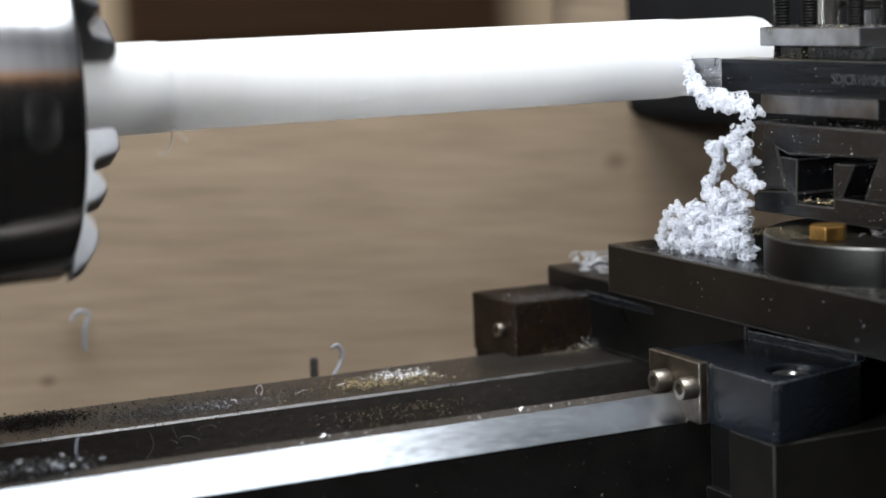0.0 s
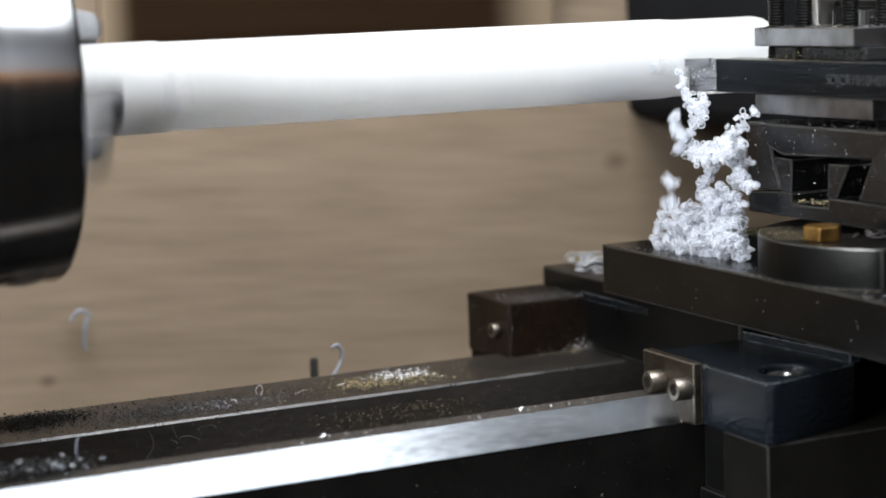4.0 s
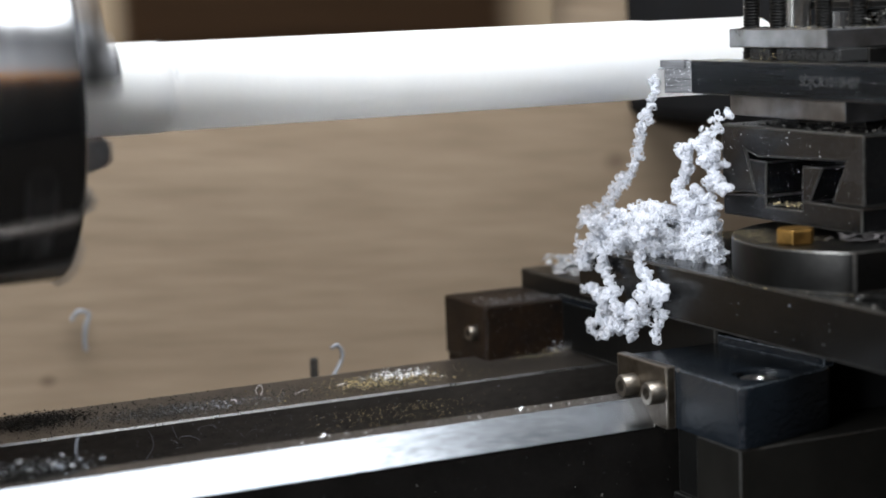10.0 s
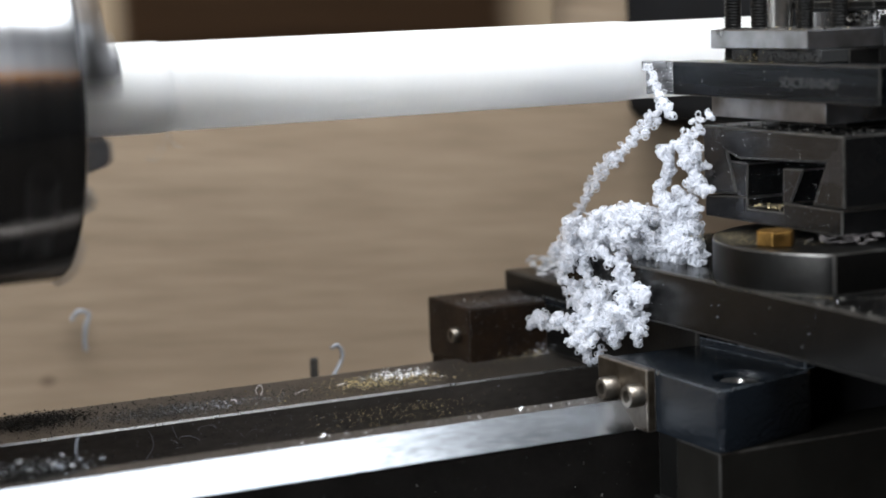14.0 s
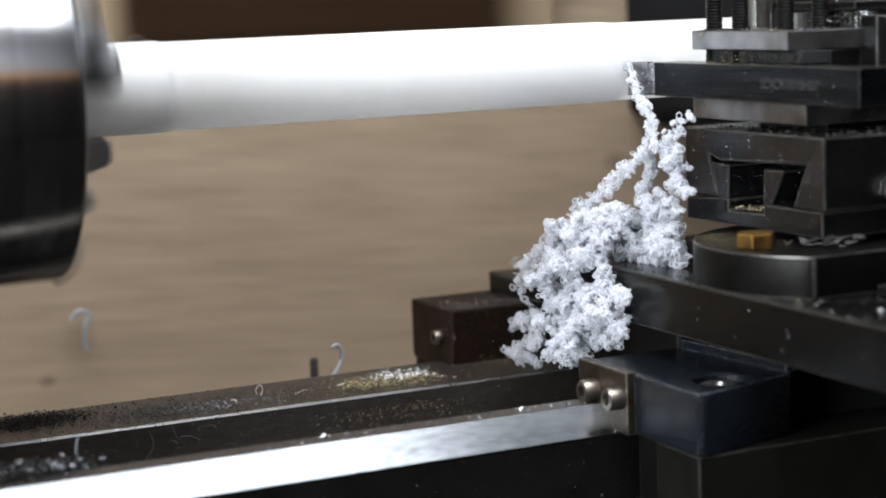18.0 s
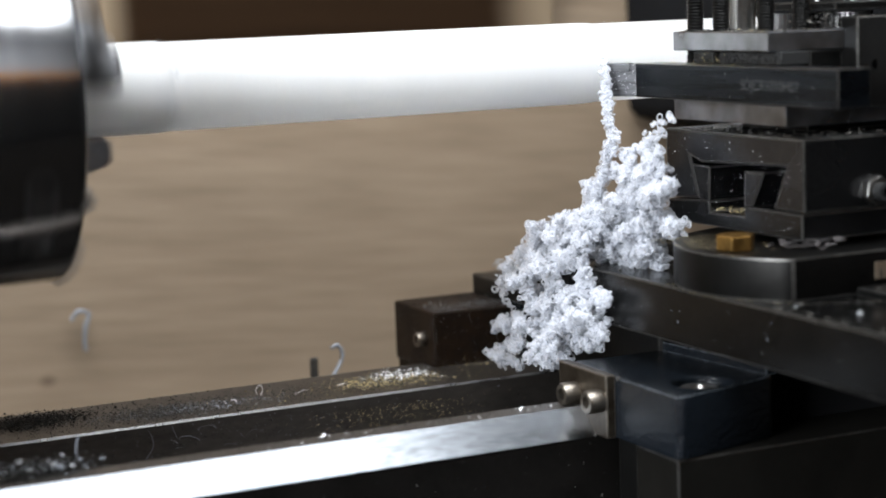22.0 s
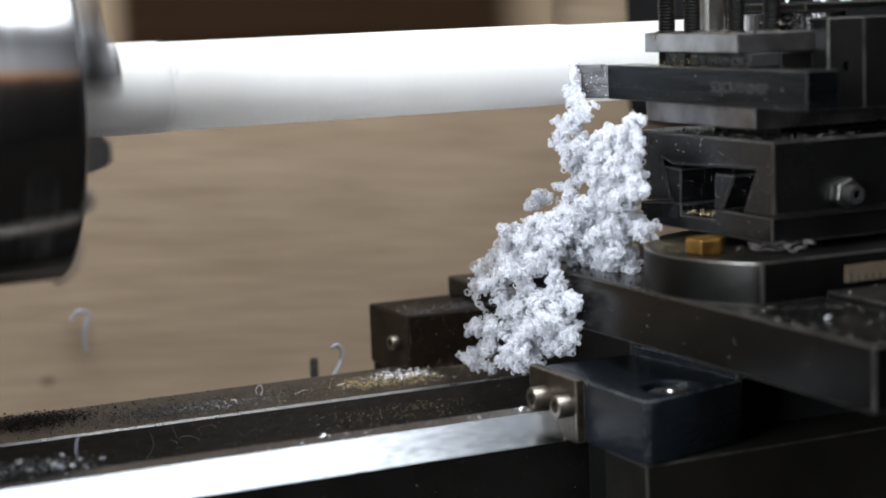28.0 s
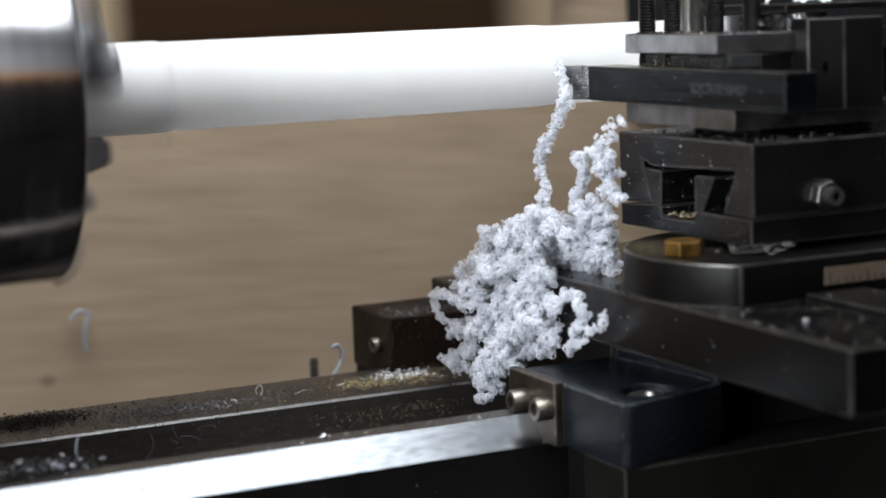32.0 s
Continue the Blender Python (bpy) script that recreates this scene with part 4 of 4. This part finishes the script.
M_LINT = mat("grey_lint", (0.22, 0.235, 0.265), 0.6, 0.0, 0.4, 900, 0, 90, island=True)


def flakes(name, n, where, size, material, seed, label, parent=None, normal="z"):
    """Many small torn flakes lying on a surface: where(rng) gives a spot, in millimetres."""
    rng = random.Random(seed)
    off = P(0, 0, 0) - (parent.matrix_basis.translation if parent else Vector((0, 0, 0)))
    vs, fs = [], []
    for _ in range(n):
        c = Vector(where(rng))
        a = size * (0.35 + rng.random() ** 2 * 1.3)
        k = len(vs)
        e = Euler((rng.uniform(-0.6, 0.6), rng.uniform(-0.6, 0.6), rng.uniform(0, 6.3)))
        for p in ((-1, -0.45, 0), (1, -0.3, 0.1), (0.7, 0.5, 0), (-0.8, 0.35, 0.15), (0.1, 0.05, rng.uniform(0.4, 1.0))):
            d = Vector(p) * a * rng.uniform(0.7, 1.2)
            d.rotate(e)
            if normal == "y":
                d = Vector((d.x, -d.z, d.y))
            if normal == "x":
                d = Vector((-d.z, d.x, d.y))
            vs.append(off + (c + d) * MM)
        fs += [(k, k + 1, k + 4), (k + 1, k + 2, k + 4), (k + 2, k + 3, k + 4), (k + 3, k, k + 4), (k + 3, k + 2, k + 1, k)]
    me = bpy.data.meshes.new(name)
    me.from_pydata(vs, [], fs)
    me.materials.append(material)
    ob = new(name, me)
    ob.parent = parent
    if parent:
        ob["kind"] = "stuff"
        return ob
    return tagged(ob, label, "metal chips", kind="stuff")


def curls(name, spots, radius, wire, material, seed, label, parent=None, turns=0.8):
    """Loose hair-thin curls, one for each spot (x, y, z)."""
    rng = np.random.default_rng(seed)
    off = np.array(P(0, 0, 0) - (parent.matrix_basis.translation if parent else Vector((0, 0, 0))))
    vs, fs = [], []
    for x, y, z in spots:
        a0, tilt = rng.uniform(0, 6.3), rng.uniform(-0.9, 0.9)
        n = 40
        t = np.linspace(0, 1, n)
        r = radius * rng.uniform(0.5, 1.4) * (1 + 0.8 * t * rng.uniform(-1, 1))
        a = a0 + t * 6.283 * turns * rng.uniform(0.4, 1.4)
        p = np.c_[x + r * np.cos(a) + 2 * radius * t * rng.uniform(-1, 1), y + r * np.sin(a) * math.cos(tilt), z + 0.3 + np.abs(r * np.sin(a) * math.sin(tilt)) + 0.15 * np.sin(9 * t)]
        v, f = tube(p, wire, 4)
        fs += [tuple(i + len(vs) for i in q) for q in f]
        vs += (v * MM + off).tolist()
    me = bpy.data.meshes.new(name)
    me.from_pydata(vs, [], fs)
    me.materials.append(material)
    ob = new(name, me)
    ob.parent = parent
    if parent:
        ob["kind"] = "stuff"
        return ob
    return tagged(ob, label, "swarf", kind="stuff")


U, N = (lambda r, a, b: r.uniform(a, b)), (lambda r, m, d: r.gauss(m, d))
clamp = lambda v, a, b: max(a, min(b, v))
flakes("brass_chips", 1500, lambda r: (clamp(N(r, 114, 9), 80, 150), clamp(N(r, 45, 4.5), 31.5, 60), -101.9 + abs(N(r, 0, 0.7))), 0.34, M_BRASSCHIP, 1, "heap of brass and grit chips on the rear rail")
flakes("brass_specks", 900, lambda r: (clamp(N(r, 105, 30), 20, 175), clamp(N(r, 44, 8), 31.5, 66), -101.95), 0.2, M_BRASSCHIP, 2, "scattered brass specks on the rear rail")
flakes("plastic_flecks", 300, lambda r: (clamp(N(r, 121, 6), 60, 165), clamp(N(r, 47, 3.5), 32, 62), -101.2 + abs(N(r, 0, 0.9))), 0.42, M_FLECK, 3, "small white plastic flecks among the chips")
flakes("iron_dust", 5200, lambda r: (clamp(N(r, 45, 36), -40, 160), clamp(N(r, 45, 8), 31, 66), -101.95), 0.25, M_DUST, 4, "dark iron dust strewn along the rear rail")
flakes("iron_filings", 3400, lambda r: (clamp(N(r, 0, 8), -40, 28), clamp(N(r, 54, 5), 40, 65), -101.85 + abs(N(r, 0, 0.55))), 0.4, M_GRIT, 5, "heap of dark iron filings on the rear rail")
flakes("black_specks", 700, lambda r: (clamp(N(r, 40, 40), -40, 165), U(r, 31.5, 66), -101.9), 0.3, M_GRIT, 50, "black iron specks scattered along the rear rail")
flakes("face_filings", 800, lambda r: (clamp(N(r, 40, 50), -40, 165), 29.9, U(r, -124, -103.2)), 0.2, M_GRIT, 51, "black specks stuck to the rail side", normal="y")
flakes("mid_filings", 1500, lambda r: (clamp(N(r, 38, 7), 15, 70), clamp(N(r, 44, 4), 32, 60), -101.9 + abs(N(r, 0, 0.25))), 0.32, M_DUST, 17, "patch of mixed filings on the rear rail")
flakes("pale_filings", 800, lambda r: (clamp(N(r, 46, 14), 0, 110), clamp(N(r, 44, 4), 32, 60), -101.8), 0.3, M_LINT, 18, "pale grit among the filings on the rear rail")
flakes("face_specks", 1200, lambda r: (clamp(N(r, 112, 16), 0, 175), 29.9, clamp(-106 - abs(N(r, 0, 6)), -122, -103.5)), 0.17, M_BRASSCHIP, 6, "fine brass specks stuck to the rail side", normal="y")
flakes("face_dust", 1100, lambda r: (clamp(N(r, 70, 45), -30, 170), 29.9, U(r, -124, -103.5)), 0.13, M_LINT, 7, "pale dust stuck to the rail side", normal="y")
flakes("ridge_dust", 1500, lambda r: (U(r, -20, 165), U(r, -49, -41.5), -94.65), 0.22, M_DUST, 8, "fine dust on the front way")
flakes("way_flecks", 14, lambda r: (U(r, 40, 150), U(r, -48.8, -42), -94.5), 0.55, M_FLECK, 9, "a few white flecks on the front way")
flakes("side_specks", 90, lambda r: (U(r, 30, 160), -57.1, U(r, -125, -103)), 0.25, M_DUST, 10, "specks on the dark bed side", normal="y")
curls("wire_curls", [(100, 44, -101.8), (121, 46, -101.2), (124, 46, -101), (63, 44, -101.8), (58, 43, -101.8), (84, 42, -101.8)], 1.3, 0.09, M_FLECK, 3, "thin white curls lying on the rear rail")
curls("loose_fibres", [(30 + 9 * k, 28.8, -112 + 3 * (k % 3)) for k in range(8)], 1.6, 0.022, M_LINT, 5, "hair-thin fibres clinging to the rail side")
curls("lint_heap", [(-27 + 1.0 * k, -38.5 + 2.5 * math.sin(k * 1.7), -94.6 + 1.0 * abs(math.cos(k * 2.3))) for k in range(14)], 0.9, 0.05, M_LINT, 6, "bluish lint and fibres between the rails", turns=1.6)
curls("fine_lint", [(-18 + 6 * math.sin(k * 0.7), -38.5 + 3 * math.sin(k * 2.3), -94.7 + 1.6 * abs(math.cos(k * 1.9))) for k in range(44)], 0.8, 0.024, M_LINT, 16, "fine bluish fluff between the rails", turns=1.8)
flakes("lint_flecks", 60, lambda r: (clamp(N(r, -18, 6), -40, 4), clamp(N(r, -38, 3), -46, -32), -93.6 + abs(N(r, 0, 1.2))), 0.5, M_PALE, 52, "pale bluish bits caught in the lint")
flakes("lint_grit", 200, lambda r: (clamp(N(r, -14, 7), -40, 8), clamp(N(r, -38, 3), -46, -32), -94.6 + abs(N(r, 0, 1.4))), 0.34, M_LINT, 12, "grey lint and grit between the rails")
flakes("dark_grit", 3600, lambda r: (clamp(N(r, -19, 6), -45, 2), clamp(N(r, -38, 3), -46, -32), -94.8 + abs(N(r, 0, 1.3))), 0.5, M_GRIT, 13, "dark grit heaped between the rails")
flakes("way_crumbs", 60, lambda r: (clamp(N(r, 100, 34), 30, 165), U(r, -47.5, -42), -94.5), 0.26, M_FLECK, 14, "tiny pale crumbs along the front way")
flakes("dark_crumbs", 8, lambda r: (N(r, 58, 1.0), N(r, -45.0, 0.5), -94.5), 0.5, M_GRIT, 15, "a few dark crumbs on the front way")
# dirt that rides on the carriage
flakes("slide_grit", 260, lambda r: (U(r, 207, 240), U(r, -98, -36), -18.9), 0.5, M_DUST, 21, "", compound)
flakes("face_grit", 120, lambda r: (206.9, U(r, -98, -32), U(r, -46, -20)), 0.14, M_FLECK, 22, "", compound, "x")
flakes("slot_grit", 120, lambda r: (U(r, 207, 214), U(r, -70.5, -54.5), -41.3), 0.32, M_BRASSCHIP, 23, "", compound)
flakes("disc_grit", 1100, lambda r: (clamp(N(r, 196, 6), 186, 207), clamp(N(r, -70, 10), -95, -56), -48.55), 0.13, M_BRASSCHIP, 24, "", swivel)
curls("disc_lint", [(202.5 + 0.62 * k + 1.2 * math.sin(k * 3.1), -92.5 - 0.5 * k + 1.5 * math.cos(k * 2.1), -48.2 + 0.5 * (k % 4)) for k in range(20)], 1.2, 0.1, M_FLUFF, 25, "", swivel, 1.3)
flakes("shank_dirt", 34, lambda r: (203.15, U(r, -110, -24), U(r, -9.5, -0.6)), 0.15, M_FLECK, 26, "", cutter, "x")
flakes("nose_dirt", 90, lambda r: (lambda u: (203.1 - 4.6 * u, -21.1 + 8 * u, -9.6 + 9.3 * r.random() ** 0.6))(r.random()), 0.17, M_FLECK, 49, "", cutter, "x")
flakes("shank_top_grit", 90, lambda r: (U(r, 203.4, 212), U(r, -90, -22), 0.05), 0.22, M_BRASSCHIP, 27, "", cutter)
flakes("seat_grit", 90, lambda r: (U(r, 206.4, 207.2), U(r, -90, -37), -10.2), 0.24, M_BRASSCHIP, 28, "", post)
flakes("packing_grit", 500, lambda r: (209.5, U(r, -86, -39.4), 0.2 + 3.3 * r.random() ** 1.5), 0.36, M_GRIT, 59, "", post, "x")
flakes("packing_chips", 60, lambda r: (209.1, U(r, -60, -40), 0.2 + 3 * r.random() ** 2), 0.2, M_BRASSCHIP, 60, "", post, "x")
flakes("flange_grit", 200, lambda r: (U(r, 207.5, 218), U(r, -88, -38), 9.4), 0.5, M_DUST, 29, "", post)
flakes("collar_debris", 160, lambda r: (U(r, 222, 232), U(r, -88, -70), U(r, 9.5, 13.6)), 0.5, M_DUST, 44, "", post)
flakes("flange_debris", 60, lambda r: (U(r, 207.5, 225), U(r, -88, -38), 9.4), 0.28, M_BRASSCHIP, 30, "", post)
curls("lever_swarf", [(228 + 5 * k, -86 - 1.0 * k, 16.7) for k in range(7)], 3.0, 0.25, M_FLECK, 31, "", post, 0.9)
flakes("ridge_dirt", 4, lambda r: (U(r, 214, 232), U(r, -135, -114), -57.3), 0.35, M_FLECK, 45, "", cross)
flakes("slide_edge_grit", 200, lambda r: (U(r, 185.3, 190), U(r, -160, 15), -59.95), 0.4, M_DUST, 32, "", cross)
flakes("slide_crumbs", 260, lambda r: (U(r, 186, 240), U(r, -166, -112), -59.9), 0.3, M_DUST, 61, "", cross)
flakes("slide_dirt", 14, lambda r: (U(r, 188, 240), U(r, -164, -112), -59.9), 0.16, M_FLECK, 33, "", cross)
flakes("slide_face_dirt", 60, lambda r: (184.9, U(r, -160, 15), U(r, -75, -61)), 0.16, M_LINT, 34, "", cross, "x")
flakes("rim_grit", 130, lambda r: (lambda a, d: (224 + d * math.cos(a), -82 + d * math.sin(a), -59.9))(U(r, 2.6, 4.7), 40.2 + abs(N(r, 0, 0.9))), 0.2, M_BRASSCHIP, 53, "", cross)
flakes("rim_dust", 900, lambda r: (lambda a, d: (224 + d * math.cos(a), -82 + d * math.sin(a), -59.9))(U(r, 2.4, 4.9), 40.2 + abs(N(r, 0, 1.6))), 0.24, M_GRIT, 54, "", cross)
flakes("block_face_specks", 260, lambda r: (168.8, U(r, 57, 90), -104 + 20 * r.random() ** 1.6), 0.2, M_FLUFF, 55, "", saddle, "x")
flakes("block_side_specks", 260, lambda r: (U(r, 169, 201), 56.8, -104 + 20 * r.random() ** 1.6), 0.2, M_FLUFF, 56, "", saddle, "y")
flakes("block_top_dust", 500, lambda r: (U(r, 169.5, 201), U(r, 57.5, 70), -83.2), 0.17, M_LINT, 57, "", saddle)
flakes("face_dirt", 320, lambda r: (206.9, U(r, -98, -32), U(r, -47, -20)), 0.09, M_LINT, 58, "", compound, "x")
flakes("crumb_debris", 3, lambda r: (N(r, 198, 0.4), N(r, -134, 0.4), -59.5), 0.5, M_FLECK, 35, "", cross)
curls("ledge_fluff", [(202 + 0.3 * k + 2 * math.sin(k * 2.1), 64 + 11 * math.sin(k * 1.3), -75.8 + 1.5 * (k % 4)) for k in range(34)], 1.7, 0.22, M_PALE, 36, "", saddle, 1.5)
curls("ledge_hook", [(202, 50, -73)], 2.4, 0.35, M_VOID, 46, "", saddle, 0.5)
flakes("saddle_grit", 50, lambda r: (U(r, 172, 200), U(r, -84, -40), -84.55), 0.12, M_DUST, 37, "", saddle)
flakes("block_grit", 160, lambda r: (U(r, 169, 201), U(r, 57, 88), -83.2), 0.5, M_DUST, 38, "", saddle)
flakes("block_debris", 200, lambda r: (clamp(N(r, 193, 8), 170, 205), U(r, 51, 56.9), clamp(N(r, -101, 1), -101.8, -97)), 0.32, M_BRASSCHIP, 39, "", saddle)
flakes("block_dirt", 60, lambda r: (clamp(N(r, 198, 4), 175, 205), U(r, 50, 56.9), clamp(N(r, -100, 1.5), -101.8, -96)), 0.4, M_PALE, 47, "", saddle)
flakes("edge_grime", 90, lambda r: (U(r, 168.7, 170.2), U(r, 56.5, 58), U(r, -103, -84)), 0.16, M_LINT, 48, "", saddle)

# swarf thread caught at the chuck, and bits on the wall side
for pts in ([(33, -11.8, 0), (32.5, -15, -0.8), (31, -18.5, -0.6), (28.5, -20.4, 1.2), (26.4, -19.6, 3.0)], [(33, -11.9, 0.6), (33.4, -14, 1.8), (34.6, -16.4, 2.4), (36.4, -17.4, 1.6)]):
    ob = new("caught_thread", chip_mesh("caught_thread", *tube(smooth_path(pts, 0.3), 0.2, 6), M_SWARF))
    ob.parent = chuck
def hair(name, points, wire, material, label, category="swarf"):
    """One bent thread along given points."""
    v, f = tube(smooth_path(points, 0.4), wire, 6)
    me = chip_mesh(name, v, f, material)
    ob = new(name, me)
    ob.location = P(0, 0, 0)
    return tagged(ob, label, category)


hair("ring_curl", [(72.6, 50, -101.7), (72.1, 50, -100.3), (72.6, 50, -99.0), (73.7, 50.1, -98.7), (74.4, 50.2, -99.8), (74.1, 50, -101.2), (73.3, 49.8, -101.6), (74.4, 49.4, -101.8)], 0.11, M_FLECK, "small ring-shaped white curl on the rear rail")
hair("kinked_fibre", [(38, 29.7, -103.2), (39.6, 29.6, -107.4), (41, 29.7, -106.8), (44, 29.6, -107.2), (46.5, 29.7, -108.6)], 0.05, M_LINT, "hair-thin kinked fibre clinging to the rail side", "fibre")
hair("bent_fibre", [(31, 29.7, -104), (32, 29.6, -108), (30.5, 29.7, -111), (28.4, 29.6, -113.2), (26, 29.7, -112.2), (23, 29.6, -113.6)], 0.045, M_LINT, "hair-thin bent fibre clinging to the rail side", "fibre")
hair("lint_curl", [(-6.5, -38, -86.5), (-7.2, -38, -88.5), (-7.4, -38.2, -91), (-6.0, -38.5, -93.5), (-4.5, -39, -95.5)], 0.15, M_LINT, "pale upright curl standing in the lint")
hair("wall_curl", [(53, 214, -99), (56, 213, -95.5), (60, 213, -97), (58.5, 213, -102), (58, 214, -108), (58.5, 214.5, -112)], 0.85, M_LINT, "thin pale swarf curl on the panelling")
pin = thing("steel_pin", 115, 110, -125, "short dark steel pin standing behind the bed", "pin")
part("pin_shaft", lathe([(0, 1.5), (20, 1.5), (20.6, 1.0)], "z", 115, 110, -125, 16), M_GRIME, pin, smooth=30)
part("pin_base", box(105, 135, 100, 120, -165, -125, 1), M_BEDSIDE, pin)
hair("tray_curl", [(120, 108, -113), (123, 109, -110), (126, 110, -105), (124.5, 110, -101), (121.5, 109, -101.5)], 0.65, M_LINT, "pale swarf curl behind the bed")

# ---- what moves ----
FEED = [(0, 0), (1, 0.25), (2, 0.7), (3, 1.15), (3.5, 1.5), (4.5, 2.6), (5.5, 4.1), (6, 4.8), (7, 6.25), (8, 7.75), (9, 9.3), (10, 10.95), (11, 12.6), (13, 15.87),
        (16, 20.75), (19, 25.66), (22, 30.55), (25, 35.42), (29, 41.9), (32, 46.84)]


TURNED = [(0, 65), (3.0, 2300), (3.5, 2822), (5.5, 6458), (6, 7488), (7, 9816), (8, 12325), (9, 14765), (10, 17256), (32, 71376)]
RATE = [745, 745, 1450, 1980, 2150, 2430, 2480, 2460, 2460, 2460]


def spin(t):
    """Degrees turned by the chuck: slow at first, then up to working speed."""
    k = max(i for i in range(len(TURNED) - 1) if TURNED[i][0] <= t)
    (a, p), (b, q) = TURNED[k], TURNED[k + 1]
    h, u = b - a, (t - a) / (b - a)
    return (2 * u ** 3 - 3 * u * u + 1) * p + (u ** 3 - 2 * u * u + u) * h * RATE[k] + (3 * u * u - 2 * u ** 3) * q + (u ** 3 - u * u) * h * RATE[k + 1]


def motions():
    for ob in RIDERS:
        base = ob.matrix_basis.copy()
        walk(ob, [(t, Matrix.Translation((-s * MM, 0, 0)) @ base) for t, s in FEED])
    for ob, rows in STRANDS:
        walk(ob, rows)
    walk(uncut, [(t, Matrix.Translation((-s * MM, 0, 0))) for t, s in FEED])
    base = chuck.matrix_basis.copy()
    walk(chuck, [(i / 30, base @ pose(0, 0, 0, spin(i / 30))) for i in range(961)])


motions()
